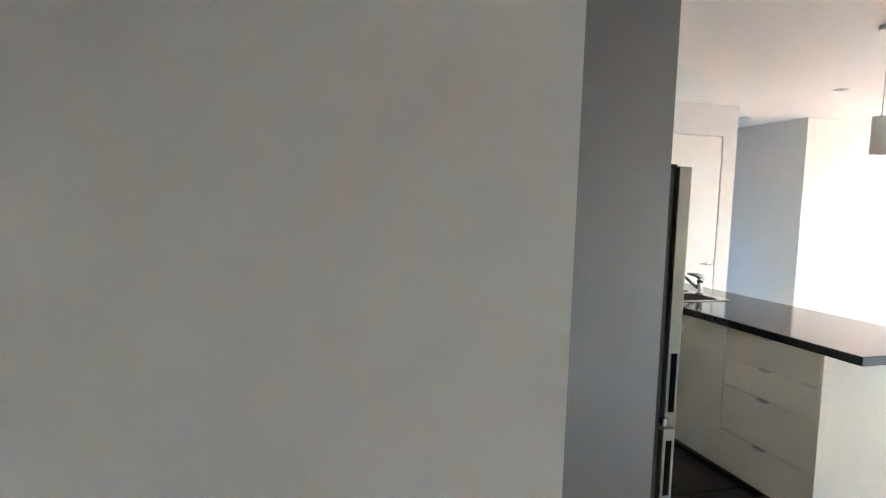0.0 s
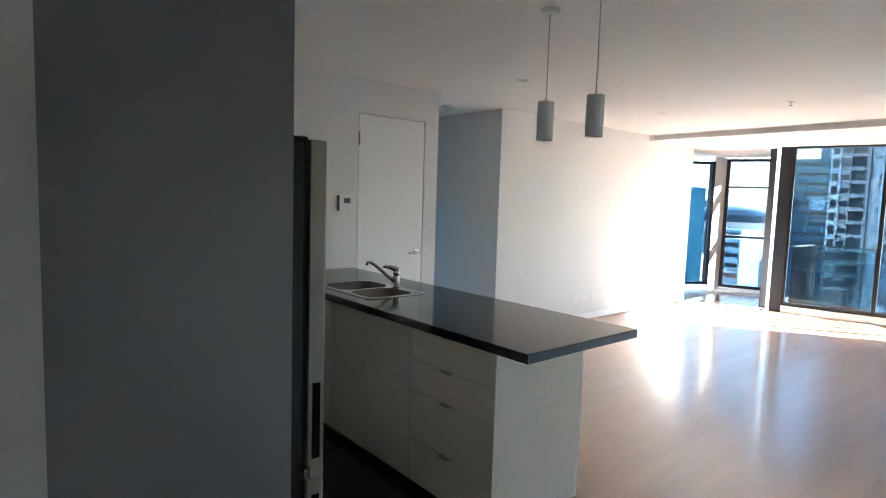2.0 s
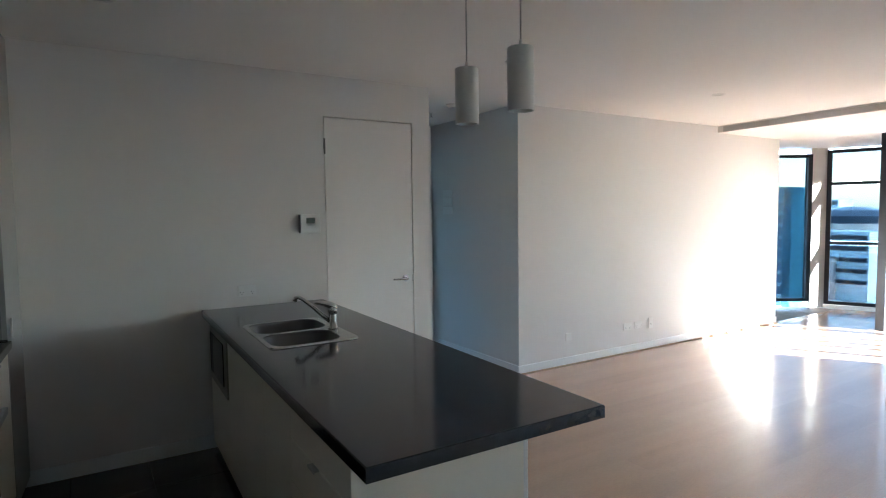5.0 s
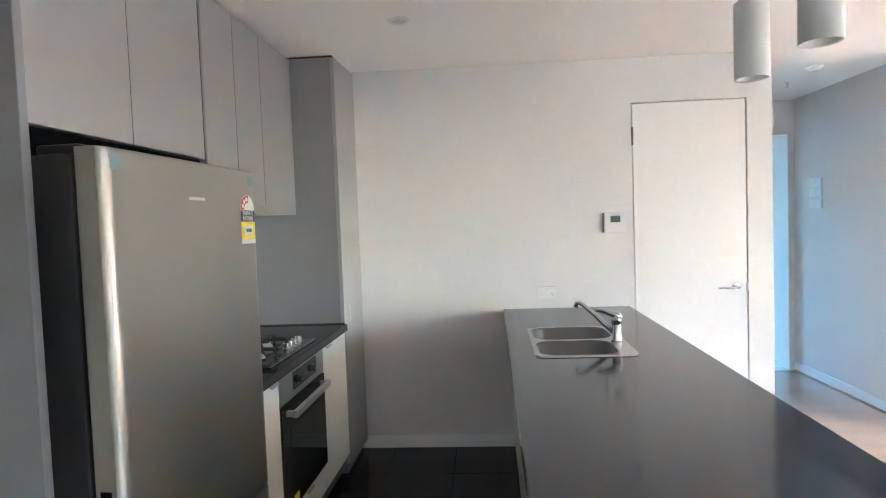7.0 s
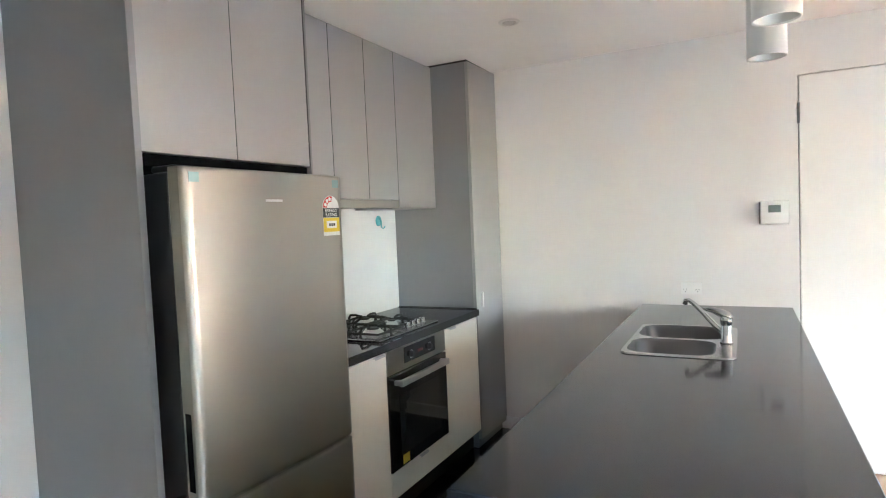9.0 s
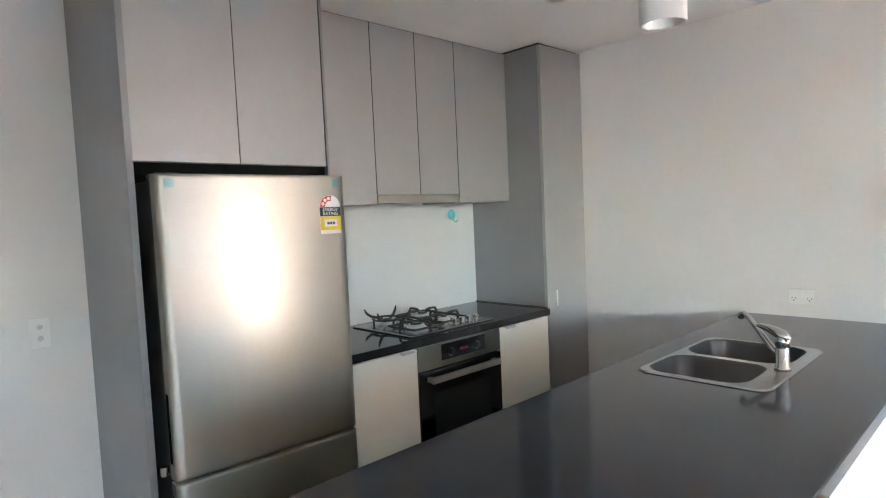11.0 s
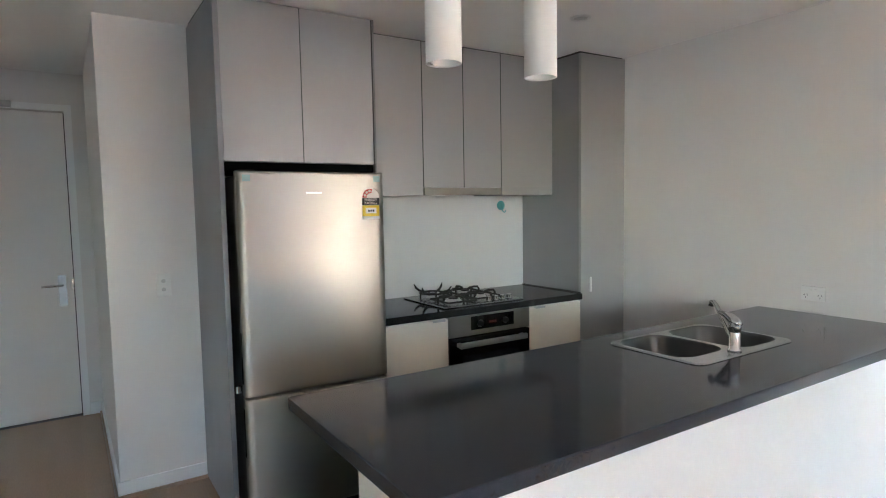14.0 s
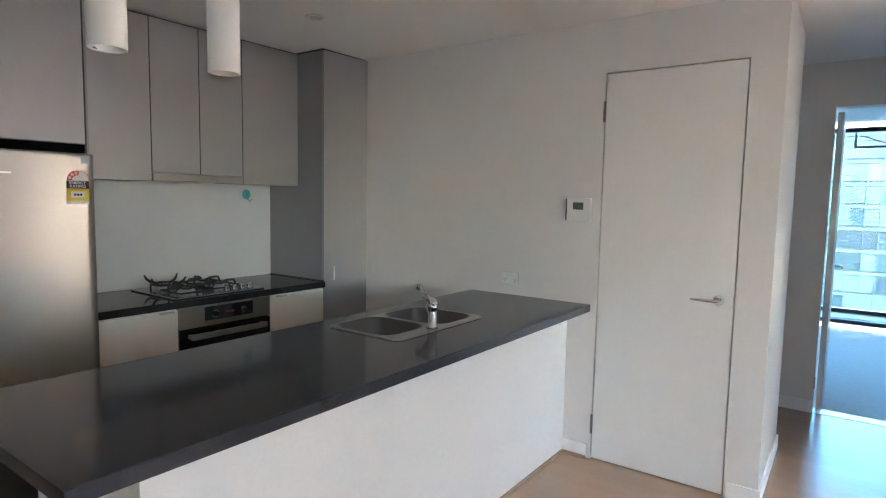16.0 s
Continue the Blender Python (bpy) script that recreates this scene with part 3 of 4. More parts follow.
def words(text, size, m, material, parent, name="lettering"):
    cu = bpy.data.curves.new(name, "FONT")
    cu.body, cu.size, cu.align_x, cu.align_y, cu.extrude = text, size, "CENTER", "CENTER", 0.0002
    cu.materials.append(material)
    ob = new(name, cu)
    ob.parent = parent
    ob.matrix_parent_inverse = Matrix.Translation(-ORIGIN.get(parent.name, Vector()))
    ob.matrix_basis = m
    return ob


for text, z in (("ENERGY", 0.0935), ("RATING", 0.0775)):
    words(text, 0.018, pose(LX + 0.0016, LY, LZ + z, 90, 0, 90), PAPER, el)

SKEW = skewed(0.03, -1.2, -0.016)
tall = thing("tall_cupboard", (0.5, -0.2, 0), "narrow full-height grey laminate cupboard", "cabinet")
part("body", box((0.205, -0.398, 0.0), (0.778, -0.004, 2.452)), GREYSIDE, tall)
d = part("door", slab([(0.779, -0.398), (0.799, -0.398), (0.812, -0.003), (0.779, -0.003)], 0.06, 2.451), GREYLAM, tall)
part("handle", box((0.802, -0.322, 0.90), (0.812, -0.310, 1.0), 0.002), WHITEP, d, "slim pale pull")
# fillers under the ceiling, coloured black to paint the shadow line there
solid("cupboard_filler", box((0.205, -1.826, 2.4525), (0.515, -0.400, H - 0.0015)), INK, "filler strip painted black as the shadow line above the wall cupboards", "trim")
solid("cupboard_filler_tall", box((0.205, -0.398, 2.4525), (0.79, -0.004, H - 0.0015)), INK, "filler strip painted black as the shadow line above the tall cupboard", "trim")
solid("cupboard_filler_fridge", box((0.10, -2.620, 2.4525), (0.712, -1.835, H - 0.0015)), INK, "filler strip painted black as the shadow line above the fridge cupboards", "trim")

base = thing("base_cupboards", (0.5, -1.1, 0), "cream-white base cupboards with dark plinth", "cabinet")
part("body", box((0.205, -1.800, 0.12), (0.778, -1.432, 0.858)), CREAM, base)
part("body", box((0.205, -0.838, 0.12), (0.778, -0.400, 0.858)), CREAM, base)
part("plinth", box((0.205, -1.80, 0.0), (0.74, -0.400, 0.118)), BLACKP, base)
part("rail", box((0.205, -1.431, 0.12), (0.778, -0.839, 0.20)), CREAM, base)
for a, b, hy in ((-1.836, -1.434, -1.50), (-0.836, -0.402, -0.76)):
    d = part("door", box((0.779, a, 0.124), (0.797, b, 0.849), 0.0015), CREAM, base)
    tab(hy, 0.849, d, 0.797, 0.08, 1)
d = part("drawer_front", box((0.779, -1.43, 0.124), (0.797, -0.84, 0.255), 0.0015), CREAM, base)
tab(-1.135, 0.255, d, 0.797, 0.08, 1)
solid("worktop", box((0.230, -1.86, 0.86), (0.815, -0.400, 0.90), 0.003), STONEK, "polished black stone worktop beside the fridge", "worktop", kind="")
solid("splashback", box((0.219, -1.84, 0.902), (0.229, -0.400, 1.56)), SPLASH, "glossy white glass splashback", "splashback")

SKEW = skewed(0.03, -1.2)
ys = [-1.826, -1.42, -1.13, -0.84, -0.400]
for a, b in zip(ys, ys[1:]):
    hood = -1.43 < a < -0.9
    c = thing("wall_cupboard", (0.36, (a + b) / 2, 1.55), "grey laminate wall cupboard above the worktop", "cabinet", "row of wall cupboards")
    z0 = 1.60 if hood else 1.552
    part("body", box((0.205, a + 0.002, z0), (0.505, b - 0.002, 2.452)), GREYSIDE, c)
    part("door", box((0.506, a + 0.003, z0), (0.525, b - 0.003, 2.451), 0.0015), GREYLAM, c)
# seams between wall cupboards darkened with black strips in place of shade
for y in ys[1:-1]:
    part("gap_seal", box((0.507, y - 0.0028, 1.602), (0.5235, y + 0.0028, 2.450)), BLACKP, bpy.data.objects["wall_cupboard"], "black strip standing in for shade in the cupboard gap")
rh = thing("range_hood", (0.36, -1.13, 1.55), "slim slide-out range hood under the cupboards", "range hood")
part("body", box((0.21, -1.416, 1.565), (0.505, -0.844, 1.598)), BLACKP, rh)
part("front", box((0.506, -1.416, 1.553), (0.528, -0.844, 1.598), 0.003), STEEL, rh, "steel front strip")

SKEW = skewed(0.03, -1.2, -0.016)
solid("worktop_sealant", box((0.212, -0.406, 0.9005), (0.80, -0.4005, 0.907), 0.001), BLACKP, "black sealant bead along the worktop", "trim")

# oven
ov = thing("oven", (0.5, -1.135, 0.2), "built-in stainless and black glass oven", "oven")
part("body", box((0.25, -1.425, 0.262), (0.776, -0.845, 0.855)), BLACKP, ov)
part("fascia", box((0.777, -1.428, 0.735), (0.800, -0.842, 0.855), 0.002), STEEL, ov, "brushed steel control fascia")
cp = part("control_panel", box((0.8005, -1.28, 0.765), (0.803, -0.965, 0.845), 0.001), BLACKG, ov)
for y in (-1.215, -1.03):
    part("knob", lathe([(0.0, 0.018), (0.014, 0.018), (0.018, 0.0), (0.0, 0.0)], 20, at=(0.803, y, 0.80), turn=pose(0, 0, 0, 0, 90, 0)), BLACKP, cp, smooth=False)
    part("knob_ring", lathe([(0.019, 0.002), (0.022, 0.002), (0.022, 0.0), (0.019, 0.0)], 20, at=(0.803, y, 0.80), turn=pose(0, 0, 0, 0, 90, 0)), CHROME, cp)
part("display", box((0.803, -1.155, 0.79), (0.8036, -1.09, 0.812)), BLACKG, cp)
for k in range(4):
    part("digit", box((0.8036, -1.148 + k * 0.014, 0.795), (0.804, -1.140 + k * 0.014, 0.808)), REDLED, cp)
od = part("door", box((0.777, -1.428, 0.26), (0.802, -0.842, 0.728), 0.003), BLACKG, ov, "black glass drop-down door")
part("window", box((0.8022, -1.34, 0.32), (0.8032, -0.93, 0.62), 0.0005), mat("oven_window", (0.03, 0.032, 0.033), 0.05), od, "dark viewing window")
bm = box((0.832, -1.385, 0.676), (0.854, -0.897, 0.708), 0.005)
for y in (-1.37, -0.912):
    box((0.803, y - 0.012, 0.680), (0.838, y + 0.012, 0.704), 0.003, bm=bm)
part("handle", bm, ALU, od, "square steel bar handle")
part("sticker", box((0.8022, -1.33, 0.27), (0.803, -1.27, 0.315)), YELLOW, od, "yellow sticker")

# ---- pendants ----
SKEW = Matrix()
def pendant(y):
    p = thing("pendant_lamp", (2.33, y, 1.813), "white cylinder pendant lamp over the island", "pendant lamp", "pendants over the island")
    R = 0.0415
    part("shade", lathe([(R - 0.004, 0.02), (R - 0.003, 0.0), (R, 0.0), (R, 0.192), (R - 0.002, 0.194), (0.0, 0.194)], 40, at=(2.33, y, 1.813)), PEND, p, smooth=True)
    part("reflector", lathe([(R - 0.0045, 0.003), (R - 0.012, 0.03), (0.012, 0.045), (0.0, 0.045)], 32, at=(2.33, y, 1.813)), REFL, p, smooth=True)
    part("grip", lathe([(0.0, 0.0), (0.006, 0.0), (0.005, 0.02), (0.003, 0.025)], 12, at=(2.33, y, 2.007)), WHITEP, p)
    part("cable", rod((2.33, y, 2.02), (2.33, y, H - 0.02), 0.0028, seg=8), CABLE, p)
    part("canopy", lathe([(0.0, 0.0), (0.042, 0.0), (0.047, 0.006), (0.047, 0.025), (0.0, 0.025)], 28, at=(2.33, y, H - 0.0255)), PEND, p)


pendant(-2.173)
pendant(-2.471)

# ---- doors ----
dr = thing("door_1", (2.94, 0.04, 0), "closed flush white pantry door with lever handle", "door", kind="structure")
part("leaf", box((2.600, 0.004, 0.008), (3.290, 0.042, 2.177), 0.002), DOORP, dr)
part("stop", box((2.594, 0.045, 0.0), (3.296, 0.06, 2.182)), INK, dr, "dark rebate behind the leaf")
for z in (0.21, 1.975):
    hinge = part("hinge", rod((2.596, -0.006, z - 0.055), (2.596, -0.006, z + 0.055), 0.0065, seg=12), HINGE, dr, "grey steel hinge")
    part("knuckle", rod((2.596, -0.006, z - 0.018), (2.596, -0.006, z + 0.018), 0.0072, seg=12), HINGE, hinge)


def lever(x, y, z, parent, way=-1, rose=True):
    part("door_handle", lathe([(0.0, 0.008), (0.026, 0.008), (0.026, 0.0)], 24, at=(x, y, z), turn=pose(0, 0, 0, 90, 0, 0)), CHROME, parent, "round chrome rose")
    part("door_handle", tube([(x, y - 0.005, z), (x, y - 0.045, z), (x + way * 0.012, y - 0.052, z), (x + way * 0.06, y - 0.052, z), (x + way * 0.125, y - 0.05, z)], [0.009, 0.009, 0.009, 0.008, 0.006], 12), CHROME, parent, "chrome lever", smooth=True)


lever(3.222, 0.004, 1.003, dr)
part("latch", box((3.286, -0.002, 0.975), (3.296, 0.004, 1.03)), ALU, dr)


# entry door
ed = thing("door_2", (-1.5, -3.6, 0), "closed white entry door with lever plate and closer", "door", kind="structure")
part("leaf", box((-1.545, -4.055, 0.006), (-1.495, -3.186, 2.194), 0.002), DOORP, ed)
part("stop", box((-1.56, -4.06, 0.0), (-1.547, -3.18, 2.2)), INK, ed, "dark rebate behind the leaf")
SKEW = skewed(0, 0, 0, -0.018, -0.016)
pl = part("lock_plate", box((-1.495, -3.262, 0.83), (-1.487, -3.210, 1.056), 0.003), ALU, ed)
part("lever", tube([(-1.487, -3.236, 0.985), (-1.445, -3.236, 0.985), (-1.437, -3.25, 0.985), (-1.437, -3.36, 0.985)], [0.009, 0.009, 0.009, 0.008], 12), CHROME, pl, smooth=True)
for z in (0.87, 0.91):
    part("keyhole", lathe([(0.0, 0.005), (0.011, 0.005), (0.011, 0.0)], 16, at=(-1.487, -3.236, z), turn=pose(0, 0, 0, 0, 90, 0)), ALU, pl)
SKEW = Matrix()
part("latch", box((-1.497, -3.196, 0.945), (-1.487, -3.188, 1.005)), CHROME, ed)
part("closer", box((-1.447, -3.80, 2.205), (-1.402, -3.475, 2.245), 0.004), ALU, ed, "silver door closer body")
part("closer_arm", tube([(-1.425, -3.74, 2.204), (-1.36, -3.62, 2.188), (-1.47, -3.56, 2.17), (-1.492, -3.55, 2.16)], 0.007, 8), ALU, ed)
bm = box((-1.46, -3.180, 0), (-1.448, -3.135, 2.245))
box((-1.46, -4.105, 0), (-1.448, -4.06, 2.245), bm=bm)
box((-1.46, -4.06, 2.20), (-1.448, -3.180, 2.245), bm=bm)
solid("trim_entry", bm, TRIM, "white painted entry door architrave", "trim")

# open bedroom door
bd = thing("door_3", (3.61, 1.83, 0), "open white bedroom door with lever handle", "door", kind="structure")
leaf = part("leaf", box((3.612, 1.83, 0.01), (3.650, 2.62, 2.14), 0.002), DOORP, bd)
part("door_handle", tube([(3.650, 2.56, 0.99), (3.695, 2.56, 0.99), (3.70, 2.55, 0.99), (3.70, 2.44, 0.99)], 0.009, 12), CHROME, leaf, smooth=True)
for z in (0.22, 1.93):
    part("hinge", box((3.594, 1.69, z - 0.045), (3.606, 1.70, z + 0.045), 0.002), ALU, bd, "dark steel hinge")
solid("floor_bedroom", box((2.42, 1.82, -0.015), (4.5, 5.3, 0.004)), CARPET, "pale grey carpet in the bedroom", "carpet")
solid("floor_threshold", box((3.60, 1.70, -0.014), (4.42, 1.82, 0.003)), ALU, "thin metal doorway strip", "trim")

# ---- small wall fittings ----
th = thing("thermostat", (2.476, -0.015, 1.436), "white wall thermostat with grey display beside the pantry door", "thermostat")
part("case", box((2.405, -0.030, 1.370), (2.546, -0.0005, 1.502), 0.005), WHITEP, th)
# added strip paints the shading on the case's left side
part("side_trim", box((2.3985, -0.027, 1.374), (2.4048, -0.0006, 1.498), 0.001), HINGE, th, "dark grey strip standing in for the case's shaded side")
part("display", box((2.444, -0.0312, 1.437), (2.505, -0.0302, 1.477)), LCD, th, "dark display")
for k in range(3):
    part("button", box((2.446 + k * 0.026, -0.0316, 1.396), (2.462 + k * 0.026, -0.0302, 1.404), 0.0008), WHITEP, th)


def outlet(at, yaw, label, switches=2, w=0.118, h=0.074, blank=False):
    """A wall plate facing its local -y side, with rockers and pin slots."""
    o = thing("wall_socket", (0, 0, 0), label, "wall socket")
    part("plate", box((-w / 2, -0.009, -h / 2), (w / 2, -0.0005, h / 2), 0.003), WHITEP, o)
    if not blank:
        for s_ in ((-1, 1) if switches == 2 else (0,)):
            part("rocker", box((s_ * 0.013 - 0.007, -0.0125, 0.010), (s_ * 0.013 + 0.007, -0.009, 0.024), 0.0015), WHITEP, o)
            for dx, dz, a in ((-0.008, -0.008, 30), (0.008, -0.008, -30), (0, -0.020, 0)):
                bm = box((-0.0012, -0.0096, -0.004), (0.0012, -0.0089, 0.004))
                bm.transform(pose(s_ * 0.034 + dx, 0, dz, 0, a, 0))
                part("slot", bm, INK, o)
    o.matrix_basis = pose(*at, 0, 0, yaw)
    return o


outlet((2.039, 0, 1.003), 0, "white double power socket above the worktop")
outlet((5.93, 0.175, 0.285), 0, "white double power socket low on the wall")
outlet((6.10, 0.175, 0.285), 0, "white double power socket low on the wall")
outlet((6.30, 0.175, 0.285), 0, "white data socket plate low on the wall", 1, 0.074, 0.118)
outlet((5.09, 0.175, 0.28), 0, "blank white plate low on the wall", blank=True, w=0.074, h=0.074)
outlet((8.3, -4.33, 0.30), 178.9, "white double power socket near the windows")
SKEW = skewed(0, 0, -0.015, -0.012, -0.002)
sw = thing("light_switch", (0.117, -2.784, 1.10), "white two-gang vertical light switch plate", "light switch")
part("plate", box((0.1155, -2.819, 1.041), (0.124, -2.748, 1.158), 0.003), WHITEP, sw)
for z in (1.075, 1.12):
    part("rocker", lathe([(0.0, 0.004), (0.009, 0.004), (0.0105, 0.0)], 16, at=(0.124, -2.784, z), turn=pose(0, 0, 0, 0, 90, 0)), ALU, sw)
SKEW = Matrix()
for z in (1.52, 1.615, 1.70):
    ip = thing("wall_plate", (4.476, 1.36, z), "white switch plate on the corridor wall", "wall plate", "corridor plates")
    part("plate", box((4.464, 1.27, z - 0.038), (4.4755, 1.45, z + 0.038), 0.003), WHITEP, ip)
    part("rocker", box((4.460, 1.345, z - 0.008), (4.464, 1.375, z + 0.010), 0.0015), WHITEP, ip)
SKEW = skewed(0.03, -1.2, 0.002)
hk = thing("suction_hook", (0.213, -0.60, 1.48), "small teal suction hook on the splashback", "hook")
part("disc", lathe([(0.0, 0.006), (0.015, 0.006), (0.034, 0.001), (0.034, 0.0)], 24, at=(0.2115, -0.60, 1.485), turn=pose(0, 0, 0, 0, 90, 0)), TEAL, hk, smooth=True)
part("hook", tube([(0.218, -0.60, 1.50), (0.232, -0.60, 1.48), (0.230, -0.60, 1.445), (0.24, -0.592, 1.435), (0.25, -0.585, 1.45)], 0.004, 8), TEAL, hk, smooth=True)

# ---- gas hob ----
SKEW = skewed(0.03, -1.2, -0.012)
hob = thing("gas_hob", (0.53, -1.145, 0.9), "four-burner stainless gas hob with black trivets", "gas hob")
part("plate", box((0.285, -1.435, 0.9005), (0.765, -0.855, 0.909), 0.004), SINKST, hob)
for x, y, r in ((0.62, -1.28, 0.048), (0.40, -1.29, 0.034), (0.40, -1.04, 0.040), (0.585, -1.05, 0.030)):
    b = part("burner", lathe([(0.0, 0.022), (r * 0.8, 0.022), (r * 0.85, 0.014), (r, 0.012), (r * 1.15, 0.002), (r * 1.15, 0.0)], 28, at=(x, y, 0.909)), ALU, hob)
    part("cap", lathe([(0.0, 0.008), (r * 0.6, 0.008), (r * 0.68, 0.0)], 24, at=(x, y, 0.931)), IRON, b)
    g_ = bmesh.new()
    wok = y < -1.285
    for k in range(4):
        a = radians((30 if wok else 0) + 90 * k)
        c, s_ = math.cos(a), math.sin(a)
        way = ((0.040, 0.930), (0.060, 0.944), (0.095, 0.950), (0.118, 0.966), (0.132, 0.988)) if wok else ((0.108, 0.910), (0.108, 0.936), (0.098, 0.950), (0.06, 0.952), (0.03, 0.946))
        tube([(x + c * d, y + s_ * d, z) for d, z in way], [0.006, 0.007, 0.008, 0.007, 0.003] if wok else 0.007, 6, g_)
    if wok:
        tube([(x + 0.078 * math.cos(radians(q)), y + 0.078 * math.sin(radians(q)), 0.940) for q in range(0, 361, 20)], 0.006, 6, g_)
        for k in range(4):
            a = radians(75 + 90 * k)
            tube([(x + 0.078 * math.cos(a), y + 0.078 * math.sin(a), z) for z in (0.909, 0.938)], 0.006, 6, g_)
    else:
        tube([(x - 0.100, y - 0.098, 0.924), (x + 0.100, y - 0.098, 0.924), (x + 0.100, y + 0.098, 0.924), (x - 0.100, y + 0.098, 0.924), (x - 0.100, y - 0.098, 0.924)], 0.006, 6, g_)
    part("trivet", g_, IRON, hob, "black cast iron pan support")
for k in range(4):
    part("knob", lathe([(0.0, 0.026), (0.014, 0.026), (0.017, 0.022), (0.018, 0.004), (0.021, 0.0)], 20, at=(0.70, -1.075 + k * 0.052, 0.909)), CHROME, hob, "chrome control knob")

# ---- ceiling fittings ----
SKEW = Matrix()
def downlight(x, y):
    d = thing("downlight", (x, y, H), "white round recessed ceiling downlight, switched off", "downlight", "ceiling downlights")
    part("ring", lathe([(0.036, 0.0005), (0.038, -0.006), (0.052, -0.005), (0.056, -0.0002)], 28, at=(x, y, H)), WHITEP, d, smooth=True)
    part("lens", lathe([(0.036, -0.002), (0.0, -0.002)], 24, at=(x, y, H)), REFL, d)


for x, y in ((1.26, -0.885), (3.54, -0.93), (3.53, -3.39), (5.73, -0.94), (5.71, -3.33)):
    downlight(x, y)
for x, y in ((5.77, -2.15), (4.04, 0.96)):
    sp = thing("sprinkler_head", (x, y, H), "small chrome fire sprinkler in the ceiling", "sprinkler")
    part("cup", lathe([(0.0, -0.004), (0.026, -0.004), (0.03, 0.0)], 20, at=(x, y, H - 0.0005)), WHITEP, sp)
    part("head", lathe([(0.007, 0.0), (0.007, -0.03), (0.016, -0.032), (0.016, -0.035), (0.0, -0.035)], 14, at=(x, y, H - 0.004)), CHROME, sp)
sd = thing("smoke_detector", (3.98, 0.49, H), "round white smoke detector on the corridor ceiling", "smoke detector")
part("base", lathe([(0.0, -0.012), (0.055, -0.012), (0.055, 0.0)], 28, at=(3.98, 0.49, H - 0.0005)), WHITEP, sd)
part("cover", lathe([(0.0, -0.028), (0.03, -0.028), (0.045, -0.013)], 28, at=(3.98, 0.49, H - 0.0005)), WHITEP, sd)

# open awning sash at the head of the bedroom window
aw = thing("awning_sash", (4.05, 5.4, 2.2), "open black awning window sash with stays", "window sash", kind="structure")
part("sash_rail", tube([(3.72, 5.34, 2.37), (3.72, 5.62, 2.20)], 0.014, 8), FRAMEM, aw)
part("sash_rail", tube([(4.44, 5.34, 2.37), (4.44, 5.62, 2.20)], 0.014, 8), FRAMEM, aw)
part("sash_rail", tube([(3.72, 5.62, 2.20), (4.44, 5.62, 2.20)], 0.014, 8), FRAMEM, aw)
part("stay", tube([(3.80, 5.34, 2.30), (4.05, 5.58, 2.22)], 0.008, 8), FRAMEM, aw)

# ---- balcony ----
solid("balcony_floor", slab([(9.30, -0.86), (10.6, -0.86), (10.6, -4.6), (9.30, -4.6)], -0.3, -0.05), CONC, "pale concrete balcony floor", "balcony")
bal = thing("balcony_balustrade", (10.4, -2.2, -0.05), "glass balcony balustrade with silver clamps and rail", "balustrade")
for a, b in (((9.6, -1.06), (10.4, -1.10)), ((10.4, -1.12), (10.4, -2.18)), ((10.4, -2.20), (10.4, -3.28))):
    p = part("pane", strip(a, b, 0.0, 0.93, 0.012), TINT, bal)
    p.visible_shadow = False
    part("rail", strip(a, b, 0.932, 0.955, 0.03), ALU, bal)
for x, y in ((10.38, -1.13), (10.38, -2.19)):
    part("post", box((x - 0.012, y - 0.012, -0.05), (x + 0.012, y + 0.012, 0.93)), ALU, bal)
    for z in (0.10, 0.72):
        part("clamp", box((x - 0.03, y - 0.05, z - 0.035), (x + 0.02, y + 0.05, z + 0.035), 0.004), CHROME, bal)
fs = thing("balcony_screen", (10.4, -3.9, -0.05), "teal frosted glass balcony screen panels", "screen")
part("panel", strip((10.4, -3.30), (10.4, -3.98), 0.0, 0.94, 0.012), FROST, fs)
part("panel", strip((10.4, -4.02), (10.4, -4.60), 0.0, 0.94, 0.012), FROST, fs)
part("post", box((10.37, -4.02, -0.05), (10.39, -3.98, 0.94)), FRAMEM, fs)

# ---- the city outside ----
CLADL = mat("pale_lilac_cladding", (0.72, 0.60, 0.58), 0.7, vary=0.06, scale=0.2, fine=2.0)
CLADG = mat("grey_concrete_cladding", (0.52, 0.47, 0.43), 0.7, vary=0.08, scale=0.2, fine=2.0)
BLUEG = mat("blue_tower_glass", (0.03, 0.10, 0.16), 0.12, vary=0.3, scale=0.15, fine=0.6, spec=0.8)
DARKW = mat("dark_tower_window", (0.02, 0.03, 0.04), 0.1, vary=0.2, scale=0.3, fine=1.0)
PALEB = mat("pale_blue_panel", (0.42, 0.55, 0.60), 0.4, vary=0.10, scale=0.5, fine=2.0, each=0.15)
WHITET = mat("white_tower", (0.70, 0.70, 0.70), 0.6, vary=0.05, scale=0.1)
GROUND = mat("city_ground", (0.13, 0.14, 0.15), 0.9, vary=0.4, scale=0.02, fine=0.15)
ROOFS = mat("city_roofs", (0.36, 0.38, 0.40), 0.8, vary=0.3, scale=0.02, fine=0.08)
solid("ground", slab([(-3000, -3000), (3000, -3000), (3000, 3000), (-3000, 3000)], -81, -80), GROUND, "hazy city ground far below", "ground")

def place(me, parent, x, y, z):
    ob = new(me.name, me)
    ob.parent = parent
    ob.matrix_parent_inverse = Matrix.Translation(-ORIGIN.get(parent.name, Vector()))
    ob.location = (x, y, z)


